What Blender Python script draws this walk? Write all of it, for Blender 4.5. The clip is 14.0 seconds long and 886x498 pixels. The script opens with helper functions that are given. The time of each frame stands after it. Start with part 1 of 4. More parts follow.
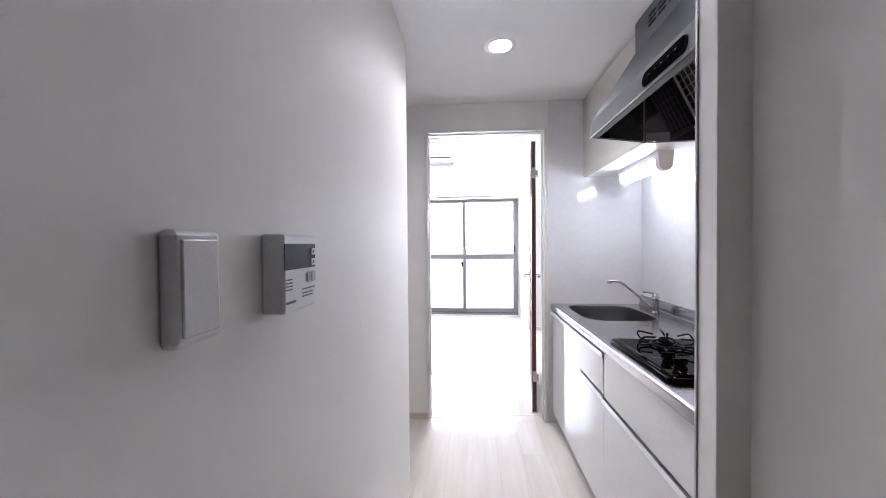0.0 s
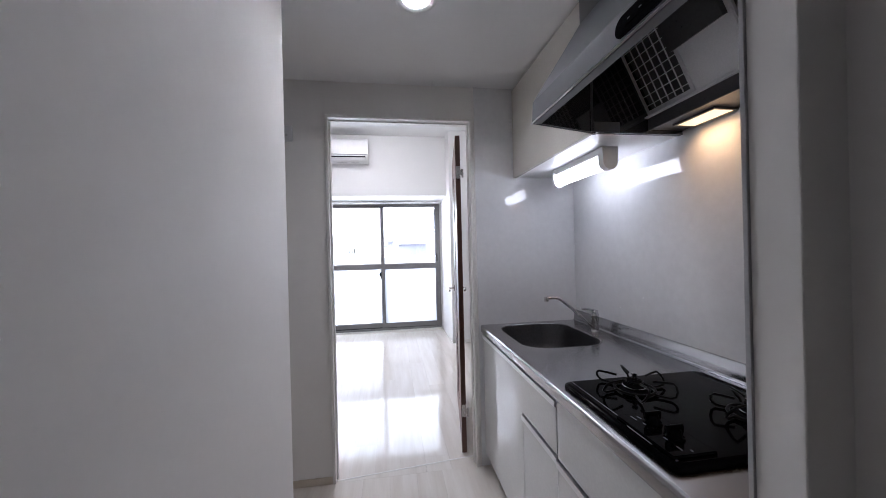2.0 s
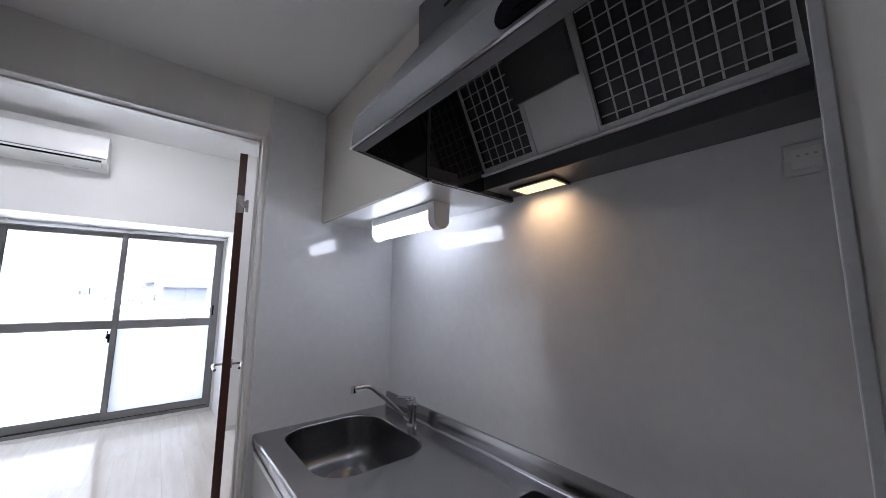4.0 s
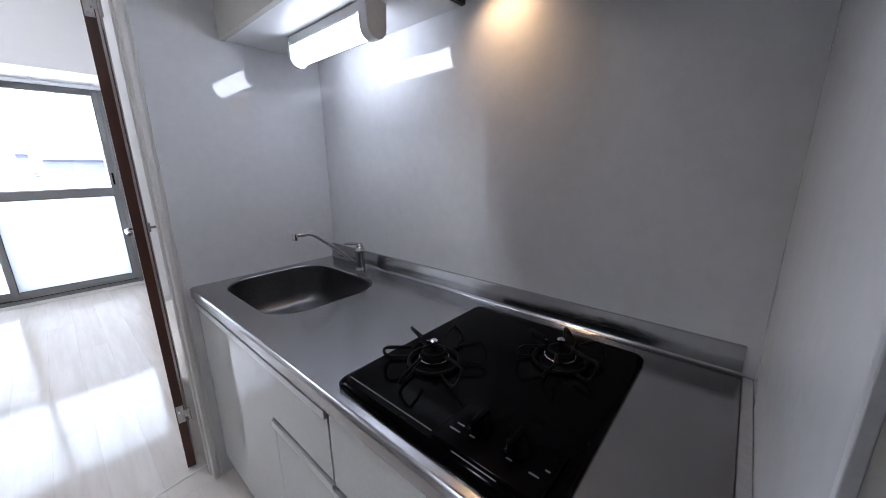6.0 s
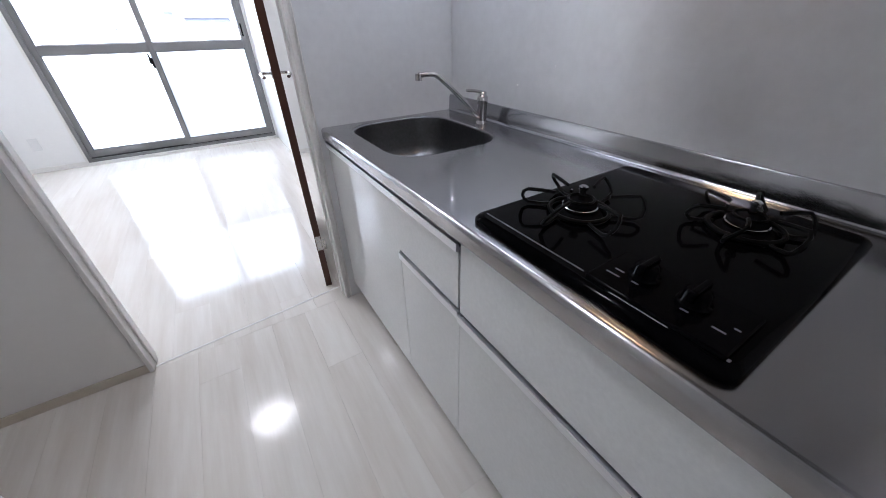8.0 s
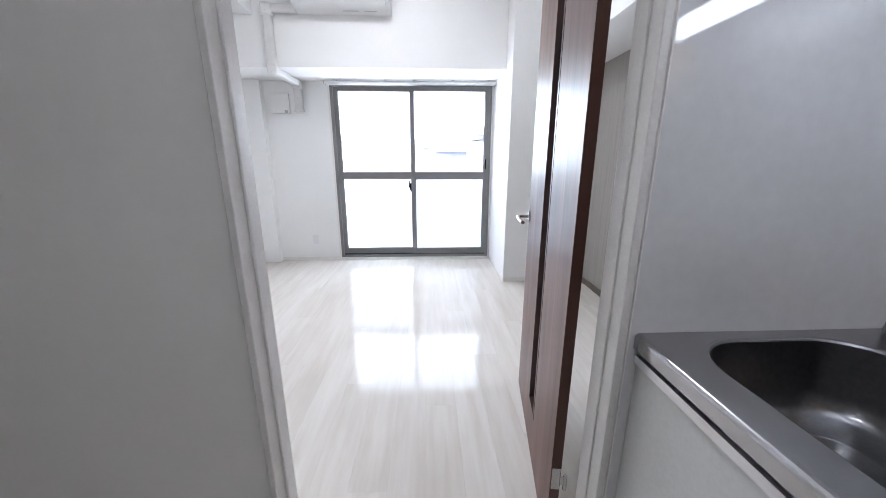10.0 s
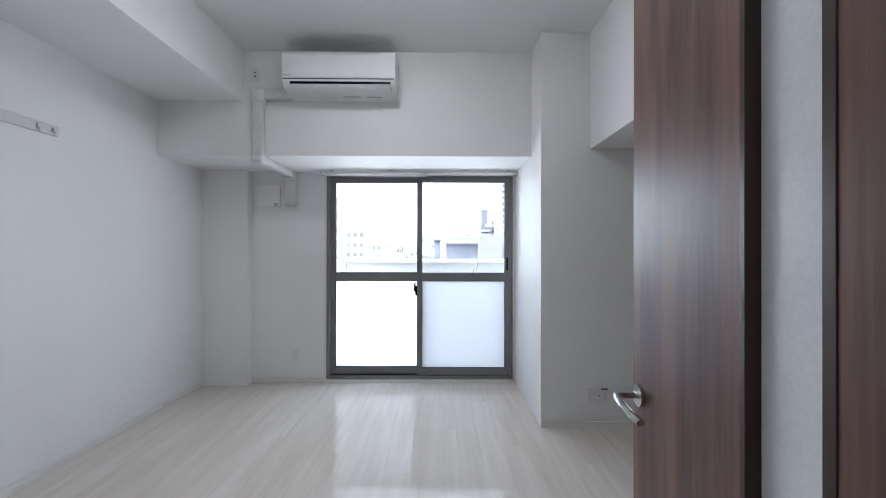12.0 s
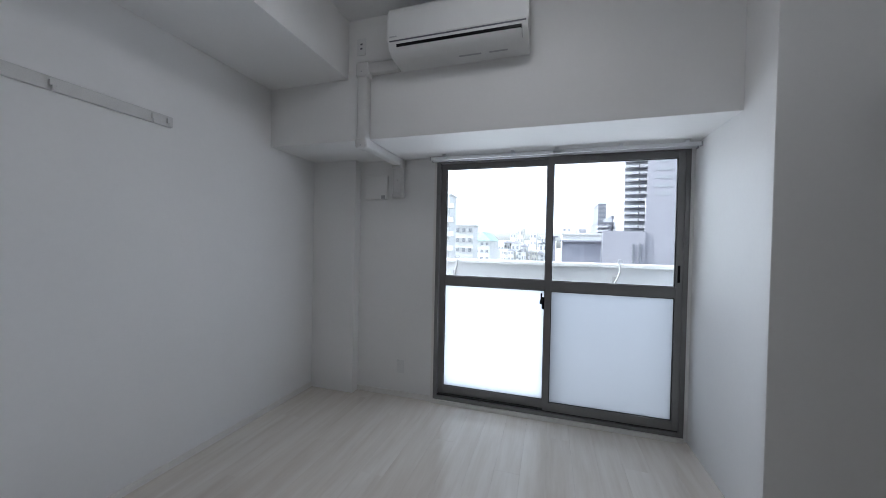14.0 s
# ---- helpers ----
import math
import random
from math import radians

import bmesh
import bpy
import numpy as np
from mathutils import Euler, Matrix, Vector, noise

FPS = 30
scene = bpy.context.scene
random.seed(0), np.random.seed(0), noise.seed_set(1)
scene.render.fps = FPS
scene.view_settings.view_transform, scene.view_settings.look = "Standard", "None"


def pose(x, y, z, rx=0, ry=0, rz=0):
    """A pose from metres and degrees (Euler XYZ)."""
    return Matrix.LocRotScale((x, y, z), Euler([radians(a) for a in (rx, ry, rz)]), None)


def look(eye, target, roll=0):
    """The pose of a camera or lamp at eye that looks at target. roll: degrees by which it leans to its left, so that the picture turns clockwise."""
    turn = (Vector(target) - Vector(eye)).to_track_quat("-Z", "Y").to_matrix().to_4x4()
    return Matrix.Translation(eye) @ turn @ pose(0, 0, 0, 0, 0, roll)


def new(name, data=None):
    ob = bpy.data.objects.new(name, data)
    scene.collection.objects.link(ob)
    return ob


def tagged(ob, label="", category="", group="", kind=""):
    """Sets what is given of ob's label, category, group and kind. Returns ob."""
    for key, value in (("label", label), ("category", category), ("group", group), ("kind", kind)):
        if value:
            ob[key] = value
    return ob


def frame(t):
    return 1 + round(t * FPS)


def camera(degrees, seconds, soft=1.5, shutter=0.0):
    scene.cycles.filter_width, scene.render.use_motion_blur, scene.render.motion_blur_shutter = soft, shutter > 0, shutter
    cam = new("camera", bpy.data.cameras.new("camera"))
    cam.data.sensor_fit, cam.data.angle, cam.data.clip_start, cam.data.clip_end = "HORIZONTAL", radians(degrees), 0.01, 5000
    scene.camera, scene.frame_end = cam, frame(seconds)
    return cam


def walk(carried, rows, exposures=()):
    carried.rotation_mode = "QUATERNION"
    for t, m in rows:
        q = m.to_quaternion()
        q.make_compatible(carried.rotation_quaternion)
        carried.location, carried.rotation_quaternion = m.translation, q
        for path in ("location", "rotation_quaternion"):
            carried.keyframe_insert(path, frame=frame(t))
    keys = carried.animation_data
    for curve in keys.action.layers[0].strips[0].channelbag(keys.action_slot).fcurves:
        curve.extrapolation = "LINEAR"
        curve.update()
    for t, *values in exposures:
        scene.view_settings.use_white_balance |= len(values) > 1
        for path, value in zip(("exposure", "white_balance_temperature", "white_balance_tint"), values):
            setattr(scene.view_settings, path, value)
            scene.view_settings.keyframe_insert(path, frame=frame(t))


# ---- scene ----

cam = camera(104.3, 14.0, soft=0.85)
PATH = [
    (0, (-0.564, -2.484, 1.279), (-0.721, -0.49, 1.248), -0.5),
    (0.5, (-0.507, -2.426, 1.277), (-0.502, -0.426, 1.251), -1.2),
    (1, (-0.506, -2.306, 1.278), (-0.454, -0.307, 1.242), -1.3),
    (1.5, (-0.542, -2.162, 1.298), (-0.396, -0.168, 1.271), -2.0),
    (2, (-0.519, -2.025, 1.316), (-0.225, -0.047, 1.313), -1.4),
    (2.5, (-0.444, -1.896, 1.31), (0.129, 0.02, 1.335), -1.1),
    (3, (-0.373, -1.778, 1.355), (0.443, 0.047, 1.431), -0.4),
    (3.2, (-0.351, -1.741, 1.372), (0.56, 0.03, 1.556), 0.0),
    (5.3, (-0.328, -1.484, 1.423), (1.235, -0.24, 1.512), -0.4),
    (5.5, (-0.301, -1.514, 1.363), (1.234, -0.232, 1.308), -0.0),
    (6, (-0.286, -1.531, 1.29), (1.17, -0.246, 0.811), -0.7),
    (6.5, (-0.296, -1.543, 1.234), (1.065, -0.306, 0.449), -1.0),
    (7, (-0.292, -1.546, 1.208), (0.994, -0.336, 0.269), -1.2),
    (7.5, (-0.296, -1.526, 1.196), (0.863, -0.257, 0.173), -2.0),
    (8, (-0.339, -1.438, 1.177), (0.549, -0.013, 0.091), -1.1),
    (8.5, (-0.401, -1.276, 1.169), (0.185, 0.297, 0.08), -0.0),
    (9, (-0.466, -1.082, 1.185), (-0.113, 0.63, 0.214), -0.4),
    (9.2, (-0.477, -1.011, 1.205), (-0.209, 0.755, 0.305), -0.8),
    (11.3, (-0.461, -0.156, 1.271), (-0.47, 1.844, 1.273), 1.0),
    (11.5, (-0.46, -0.069, 1.29), (-0.464, 1.931, 1.298), 1.0),
    (12, (-0.465, 0.122, 1.318), (-0.447, 2.121, 1.323), 0.1),
    (12.5, (-0.445, 0.322, 1.317), (-0.428, 2.322, 1.304), -0.4),
    (13, (-0.448, 0.492, 1.345), (-0.477, 2.491, 1.323), 0.1),
    (13.5, (-0.523, 0.65, 1.348), (-0.742, 2.637, 1.323), 0.7),
    (14, (-0.665, 0.766, 1.356), (-1.255, 2.677, 1.328), 1.2),
]
walk(cam, [(t, look(eye, target, roll)) for t, eye, target, roll in PATH],
     exposures=[(0, 4.64, 5950, 20), (0.5, 4.14, 5950, 20), (1.0, 3.90, 5950, 20), (2.0, 3.48, 5900, 19), (3.0, 3.24, 5880, 16.5), (5.5, 3.38, 5770, 17), (6.5, 3.63, 5720, 15), (7.5, 3.83, 5740, 15), (8.5, 3.98, 5820, 15.5), (9.0, 3.97, 5850, 15.5), (11.5, 2.76, 5850, 13), (12.5, 2.42, 5850, 13), (13.4, 2.19, 5850, 13), (14, 1.8, 5850, 12.5)])

# ---- light: hazy sky and a sun along the facade ----
world = bpy.data.worlds.new("sky")
scene.world = world
world.use_nodes = True
wn = world.node_tree.nodes
sky = wn.new("ShaderNodeTexSky")
sky.sky_type = "NISHITA"
sky.sun_disc = False
sky.sun_elevation = radians(42)
sky.sun_rotation = radians(260)
sky.dust_density = 3.0
sky.air_density = 0.8
wn["Background"].inputs["Strength"].default_value = 0.15
haze = wn.new("ShaderNodeHueSaturation")      # thin white cloud
haze.inputs["Saturation"].default_value = 0.3
haze.inputs["Value"].default_value = 1.4
world.node_tree.links.new(sky.outputs[0], haze.inputs["Color"])
world.node_tree.links.new(haze.outputs[0], wn["Background"].inputs["Color"])
sun = new("sun", bpy.data.lights.new("sun", "SUN"))
sun.data.energy = 2.5
sun.data.angle = radians(0.5)
sun.data.color = (1.0, 0.95, 0.88)
sun.matrix_world = look((-14, -2.5, 13), (0, 0, 0))
# skylight in the opening of the balcony window, just outside the panes
for lx, lz, w, h, power in ((-0.66, 1.57, 1.80, 0.97, 3.7), (-1.105, 0.585, 0.83, 0.86, 2.4), (-0.235, 0.585, 0.80, 0.86, 0.36)):
    pane_light = new("window_daylight", bpy.data.lights.new("window_daylight", "AREA"))
    pane_light.data.shape, pane_light.data.size, pane_light.data.size_y = "RECTANGLE", w, h
    pane_light.data.energy = power
    pane_light.data.color = (0.94, 0.97, 1.0)
    pane_light.matrix_world = look((lx, 3.66, lz), (lx, 0, lz))

# the bulb of the range hood's warm lamp
hood_bulb = new("hood_bulb", bpy.data.lights.new("hood_bulb", "AREA"))
hood_bulb.data.shape, hood_bulb.data.size, hood_bulb.data.size_y = "RECTANGLE", 0.07, 0.14
hood_bulb.data.energy = 0.048
hood_bulb.data.spread = radians(135)
hood_bulb.data.color = (1.0, 0.62, 0.30)
hood_bulb.matrix_world = pose(0.56, -0.98, 1.7435)

# ---- materials ----
def nodes_of(name):
    m = bpy.data.materials.new(name)
    m.use_nodes = True
    nt = m.node_tree
    return m, nt, nt.nodes["Principled BSDF"]


def coords(nt, scale=(1, 1, 1), kind="Object"):
    tc = nt.nodes.new("ShaderNodeTexCoord")
    mp = nt.nodes.new("ShaderNodeMapping")
    mp.inputs["Scale"].default_value = scale
    nt.links.new(tc.outputs[kind], mp.inputs["Vector"])
    return mp.outputs["Vector"]


def noise_tex(nt, vec, scale, detail=4.0, rough=0.55):
    n = nt.nodes.new("ShaderNodeTexNoise")
    n.inputs["Scale"].default_value = scale
    n.inputs["Detail"].default_value = detail
    n.inputs["Roughness"].default_value = rough
    nt.links.new(vec, n.inputs["Vector"])
    return n.outputs["Fac"]


def ramp(nt, fac, a, b, lo=0.3, hi=0.7):
    r = nt.nodes.new("ShaderNodeValToRGB")
    r.color_ramp.elements[0].position, r.color_ramp.elements[0].color = lo, (*a, 1)
    r.color_ramp.elements[1].position, r.color_ramp.elements[1].color = hi, (*b, 1)
    nt.links.new(fac, r.inputs["Fac"])
    return r.outputs["Color"]


def mixed(nt, fac, a, b, mode="MIX"):
    m = nt.nodes.new("ShaderNodeMix")
    m.data_type, m.blend_type = "RGBA", mode
    if isinstance(fac, float):
        m.inputs[0].default_value = fac
    else:
        nt.links.new(fac, m.inputs[0])
    nt.links.new(a, m.inputs[6])
    nt.links.new(b, m.inputs[7])
    return m.outputs[2]


def bump(nt, p, height, strength, distance=0.002):
    b = nt.nodes.new("ShaderNodeBump")
    b.inputs["Strength"].default_value = strength
    b.inputs["Distance"].default_value = distance
    nt.links.new(height, b.inputs["Height"])
    nt.links.new(b.outputs["Normal"], p.inputs["Normal"])


def spread(nt, p, fac, lo, hi, socket="Roughness"):
    r = nt.nodes.new("ShaderNodeMapRange")
    r.inputs["To Min"].default_value, r.inputs["To Max"].default_value = lo, hi
    nt.links.new(fac, r.inputs["Value"])
    nt.links.new(r.outputs["Result"], p.inputs[socket])


def surface(name, a, b, rough=0.5, metal=0.0, scale=6.0, fine=120.0, relief=0.0, stretch=(1, 1, 1), gloss=0.06, coat=0.0, spec=0.5):
    """Two-scale variation of colour and gloss, with fine relief."""
    m, nt, p = nodes_of(name)
    v = coords(nt, stretch)
    big, small = noise_tex(nt, v, scale), noise_tex(nt, v, fine, 3.0)
    col = ramp(nt, big, a, b, 0.35, 0.65)
    tint = ramp(nt, small, tuple(c * 0.93 for c in a), tuple(min(1, c * 1.05) for c in b), 0.3, 0.7)
    nt.links.new(mixed(nt, 0.4, col, tint), p.inputs["Base Color"])
    spread(nt, p, small, max(0.02, rough - gloss), rough + gloss)
    p.inputs["Metallic"].default_value = metal
    p.inputs["Coat Weight"].default_value = coat
    p.inputs["Coat Roughness"].default_value = 0.05
    p.inputs["Specular IOR Level"].default_value = spec
    if relief:
        bump(nt, p, small, relief)
    return m


def wallpaper(name, a, b):
    """Vinyl wall cloth with a fine pebbled weave."""
    m, nt, p = nodes_of(name)
    v = coords(nt)
    big, grain = noise_tex(nt, v, 1.3), noise_tex(nt, v, 260.0, 3.0)
    mid = noise_tex(nt, v, 45.0, 2.0)
    nt.links.new(mixed(nt, 0.25, ramp(nt, big, a, b), ramp(nt, mid, a, b)), p.inputs["Base Color"])
    p.inputs["Roughness"].default_value = 0.62
    add = nt.nodes.new("ShaderNodeMath")
    nt.links.new(grain, add.inputs[0])
    nt.links.new(mid, add.inputs[1])
    bump(nt, p, add.outputs[0], 0.10, 0.0012)
    return m


def glow(name, colour, strength):
    m, nt, p = nodes_of(name)
    p.inputs["Base Color"].default_value = (0.9, 0.9, 0.9, 1)
    p.inputs["Emission Color"].default_value = (*colour, 1)
    p.inputs["Emission Strength"].default_value = strength
    return m


def plank_wood():
    m, nt, p = nodes_of("white_wash_plank")
    info = nt.nodes.new("ShaderNodeObjectInfo")
    tc = nt.nodes.new("ShaderNodeTexCoord")
    shift = nt.nodes.new("ShaderNodeVectorMath")
    shift.operation = "MULTIPLY_ADD"
    comb = nt.nodes.new("ShaderNodeCombineXYZ")
    for s in ("X", "Y", "Z"):
        nt.links.new(info.outputs["Random"], comb.inputs[s])
    nt.links.new(comb.outputs[0], shift.inputs[0])
    shift.inputs[1].default_value = (37, 91, 13)
    nt.links.new(tc.outputs["Object"], shift.inputs[2])
    mp = nt.nodes.new("ShaderNodeMapping")
    mp.inputs["Scale"].default_value = (9, 0.8, 1)
    nt.links.new(shift.outputs[0], mp.inputs["Vector"])
    grain = noise_tex(nt, mp.outputs["Vector"], 1.7, 6.0, 0.6)
    mp2 = nt.nodes.new("ShaderNodeMapping")
    mp2.inputs["Scale"].default_value = (36, 1.6, 1)
    nt.links.new(shift.outputs[0], mp2.inputs["Vector"])
    streak = noise_tex(nt, mp2.outputs["Vector"], 3.0, 4.0)
    base = ramp(nt, grain, (0.60, 0.548, 0.488), (0.72, 0.685, 0.635), 0.30, 0.66)
    fine = ramp(nt, streak, (0.61, 0.558, 0.49), (0.70, 0.66, 0.60), 0.35, 0.65)
    col = mixed(nt, 0.15, base, fine)
    tone = ramp(nt, info.outputs["Random"], (0.95, 0.94, 0.93), (1, 1, 1), 0.0, 1.0)
    nt.links.new(mixed(nt, 1.0, col, tone, "MULTIPLY"), p.inputs["Base Color"])
    spread(nt, p, streak, 0.08, 0.12)
    bump(nt, p, streak, 0.03, 0.0006)
    p.inputs["Specular IOR Level"].default_value = 0.21
    return m


def dark_wood():
    m, nt, p = nodes_of("walnut_veneer")
    v = coords(nt, (5.2, 5.2, 0.5))
    g1 = noise_tex(nt, v, 1.9, 7.0, 0.62)
    nt.nodes[-1].inputs["Distortion"].default_value = 0.7
    v2 = coords(nt, (70, 70, 2.0))
    g2 = noise_tex(nt, v2, 1.5, 3.0)
    c1 = ramp(nt, g1, (0.062, 0.028, 0.023), (0.235, 0.122, 0.092), 0.34, 0.66)
    c2 = ramp(nt, g2, (0.050, 0.025, 0.022), (0.205, 0.112, 0.088), 0.3, 0.72)
    nt.links.new(mixed(nt, 0.38, c1, c2), p.inputs["Base Color"])
    spread(nt, p, g2, 0.36, 0.46)
    p.inputs["Specular IOR Level"].default_value = 0.30
    bump(nt, p, g2, 0.08, 0.0006)
    return m


def steel(name, a, b, rough, stretch):
    m, nt, p = nodes_of(name)
    v = coords(nt, stretch)
    lines = noise_tex(nt, v, 3.0, 3.0)
    cloud = noise_tex(nt, coords(nt), 5.0)
    nt.links.new(mixed(nt, 0.5, ramp(nt, lines, a, b), ramp(nt, cloud, a, b)), p.inputs["Base Color"])
    spread(nt, p, cloud, rough - 0.02, rough + 0.02)
    p.inputs["Metallic"].default_value = 1.0
    return m


def clear_glass():
    m, nt, p = nodes_of("clear_glass")
    out = nt.nodes["Material Output"]
    tr, gl, mx = nt.nodes.new("ShaderNodeBsdfTransparent"), nt.nodes.new("ShaderNodeBsdfGlossy"), nt.nodes.new("ShaderNodeMixShader")
    tr.inputs["Color"].default_value = (0.93, 0.96, 0.95, 1)
    gl.inputs["Roughness"].default_value = 0.02
    fr = nt.nodes.new("ShaderNodeFresnel")
    fr.inputs["IOR"].default_value = 1.45
    nt.links.new(fr.outputs[0], mx.inputs[0])
    nt.links.new(tr.outputs[0], mx.inputs[1])
    nt.links.new(gl.outputs[0], mx.inputs[2])
    nt.links.new(mx.outputs[0], out.inputs["Surface"])
    return m


def frosted_glass():
    m, nt, p = nodes_of("frosted_glass")
    out = nt.nodes["Material Output"]
    tl, gl, mx = nt.nodes.new("ShaderNodeBsdfTranslucent"), nt.nodes.new("ShaderNodeBsdfGlossy"), nt.nodes.new("ShaderNodeMixShader")
    n = noise_tex(nt, coords(nt), 300.0, 2.0)
    nt.links.new(ramp(nt, n, (0.50, 0.53, 0.545), (0.56, 0.58, 0.59)), tl.inputs["Color"])
    gl.inputs["Roughness"].default_value = 0.3
    mx.inputs[0].default_value = 0.05
    nt.links.new(tl.outputs[0], mx.inputs[1])
    nt.links.new(gl.outputs[0], mx.inputs[2])
    nt.links.new(mx.outputs[0], out.inputs["Surface"])
    return m


WALL = wallpaper("white_wallpaper", (0.775, 0.77, 0.76), (0.82, 0.815, 0.805))
WALL_K = wallpaper("warm_white_wallpaper", (0.775, 0.757, 0.728), (0.82, 0.802, 0.773))
WALL_GREY = surface("taupe_stripe_wallpaper", (0.33, 0.312, 0.288), (0.42, 0.397, 0.368), 0.55, scale=2.2, fine=9.0, stretch=(16, 16, 0.35))
CEIL = wallpaper("ceiling_paper", (0.79, 0.79, 0.785), (0.83, 0.83, 0.825))
TRIM = surface("white_trim", (0.72, 0.70, 0.67), (0.78, 0.76, 0.73), 0.35, scale=3, gloss=0.05)
PANEL = surface("gloss_kitchen_panel", (0.675, 0.675, 0.68), (0.69, 0.69, 0.695), 0.04, scale=2.0, fine=30, gloss=0.01, spec=0.85)
DOORWHITE = surface("gloss_white_door", (0.66, 0.665, 0.65), (0.70, 0.705, 0.69), 0.035, scale=2.5, gloss=0.012, spec=0.42)
IVORY = surface("gloss_ivory_door", (0.60, 0.575, 0.52), (0.64, 0.615, 0.56), 0.07, scale=2.5, gloss=0.02, coat=0.3)
PLASTIC = surface("white_plastic", (0.70, 0.70, 0.695), (0.75, 0.75, 0.745), 0.35, scale=9, fine=200, gloss=0.05)
GLOSSPLASTIC = surface("gloss_white_plastic", (0.71, 0.71, 0.705), (0.75, 0.75, 0.745), 0.14, scale=9, fine=200, gloss=0.03)
PLASTIC_GREY = surface("grey_plastic", (0.36, 0.36, 0.37), (0.42, 0.42, 0.43), 0.4, scale=9, fine=200)
DUCT = surface("duct_plastic", (0.60, 0.595, 0.58), (0.66, 0.655, 0.64), 0.42, scale=9, fine=200)
BLACK = surface("black_plastic", (0.005, 0.005, 0.006), (0.010, 0.010, 0.011), 0.25, scale=9, fine=200, spec=0.12)
BLACKGLASS = surface("black_enamel", (0.0012, 0.0012, 0.0014), (0.0024, 0.0024, 0.0028), 0.08, scale=12, fine=400, gloss=0.03, spec=0.03)
IRON = surface("cast_iron_black", (0.003, 0.003, 0.003), (0.006, 0.006, 0.006), 0.42, scale=40, fine=500, relief=0.3, spec=0.05)
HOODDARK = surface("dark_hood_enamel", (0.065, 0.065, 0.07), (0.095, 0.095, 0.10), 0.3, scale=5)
STEEL = steel("brushed_steel", (0.41, 0.405, 0.415), (0.44, 0.435, 0.445), 0.22, (40, 2, 40))
STEEL_LIP = steel("polished_steel", (0.36, 0.36, 0.375), (0.39, 0.39, 0.405), 0.19, (40, 2, 40))
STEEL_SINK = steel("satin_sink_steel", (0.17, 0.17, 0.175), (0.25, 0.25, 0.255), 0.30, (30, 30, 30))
MATTBLACK = surface("matt_black_recess", (0.006, 0.006, 0.007), (0.010, 0.010, 0.011), 0.85, scale=20, spec=0.0)
HOODGLOSS = surface("glossy_dark_plate", (0.018, 0.018, 0.020), (0.028, 0.028, 0.031), 0.06, scale=5, gloss=0.02, spec=1.0)
HOODSTEEL = surface("silver_hood_paint", (0.135, 0.137, 0.143), (0.155, 0.158, 0.165), 0.55, metal=0.1, scale=3, fine=300, gloss=0.04, spec=0.10)
FILTERSTEEL = surface("filter_plate_steel", (0.76, 0.76, 0.77), (0.82, 0.82, 0.83), 0.34, metal=0.15, scale=4, fine=200)
WIRE = surface("filter_wire", (0.66, 0.66, 0.67), (0.76, 0.76, 0.77), 0.35, metal=0.3, scale=30)
CHROME = surface("chrome", (0.48, 0.48, 0.49), (0.56, 0.56, 0.57), 0.06, metal=1.0, scale=20, gloss=0.03)
NICKEL = surface("satin_nickel", (0.5, 0.49, 0.47), (0.6, 0.59, 0.57), 0.25, metal=1.0, scale=20, gloss=0.05)
ALU = surface("aluminium_rail", (0.70, 0.70, 0.71), (0.78, 0.78, 0.79), 0.33, metal=0.6, scale=8, stretch=(1, 0.05, 1))
BRONZE = surface("grey_bronze_sash", (0.18, 0.177, 0.176), (0.215, 0.211, 0.209), 0.38, metal=0.25, scale=5, fine=150)
SASHDARK = surface("dark_track_rubber", (0.02, 0.02, 0.02), (0.04, 0.04, 0.04), 0.6, scale=15)
WOODDARK = dark_wood()
# for unseen corridor walls, kept dark to cut bounced light
HALLEND = surface("unseen_dark_hall", (0.045, 0.03, 0.024), (0.065, 0.045, 0.036), 0.5, scale=3)
SHADEBEIGE = surface("beige_shade_strip", (0.56, 0.49, 0.40), (0.63, 0.56, 0.47), 0.45, scale=3, stretch=(1, 12, 12))
EDGE = surface("red_brown_edge_band", (0.062, 0.023, 0.014), (0.09, 0.034, 0.020), 0.4, scale=4, stretch=(8, 8, 0.5))
PLANK = plank_wood()
SUBFLOOR = surface("plank_joint", (0.56, 0.50, 0.43), (0.62, 0.56, 0.49), 0.6, scale=8)
CONCRETE = surface("painted_concrete", (0.64, 0.64, 0.65), (0.71, 0.71, 0.72), 0.75, scale=3, fine=90, relief=0.3)
BALCFLOOR = surface("balcony_floor", (0.34, 0.34, 0.34), (0.42, 0.42, 0.42), 0.7, scale=4, fine=90, relief=0.3)
INK = surface("grey_ink", (0.10, 0.10, 0.12), (0.14, 0.14, 0.16), 0.5)
INKLIGHT = surface("pale_ink", (0.40, 0.40, 0.42), (0.46, 0.46, 0.48), 0.4)
LCD = surface("dark_display", (0.012, 0.015, 0.016), (0.02, 0.024, 0.026), 0.3, scale=10, spec=0.2)
CLEAR, FROST = clear_glass(), frosted_glass()
TUBE = glow("fluorescent_diffuser", (0.93, 0.96, 1.0), 0.9)
DOWN = glow("downlight_diffuser", (1.0, 0.985, 0.96), 19.0)
HOODLAMP = glow("warm_hood_lamp", (1.0, 0.70, 0.34), 0.13)
CEILLAMP = glow("ceiling_lamp_cover", (1.0, 0.975, 0.93), 2.8)


# ---- building helpers ----
def merge(bm, other):
    me = bpy.data.meshes.new("tmp")
    other.to_mesh(me)
    other.free()
    bm.from_mesh(me)
    bpy.data.meshes.remove(me)
    return bm


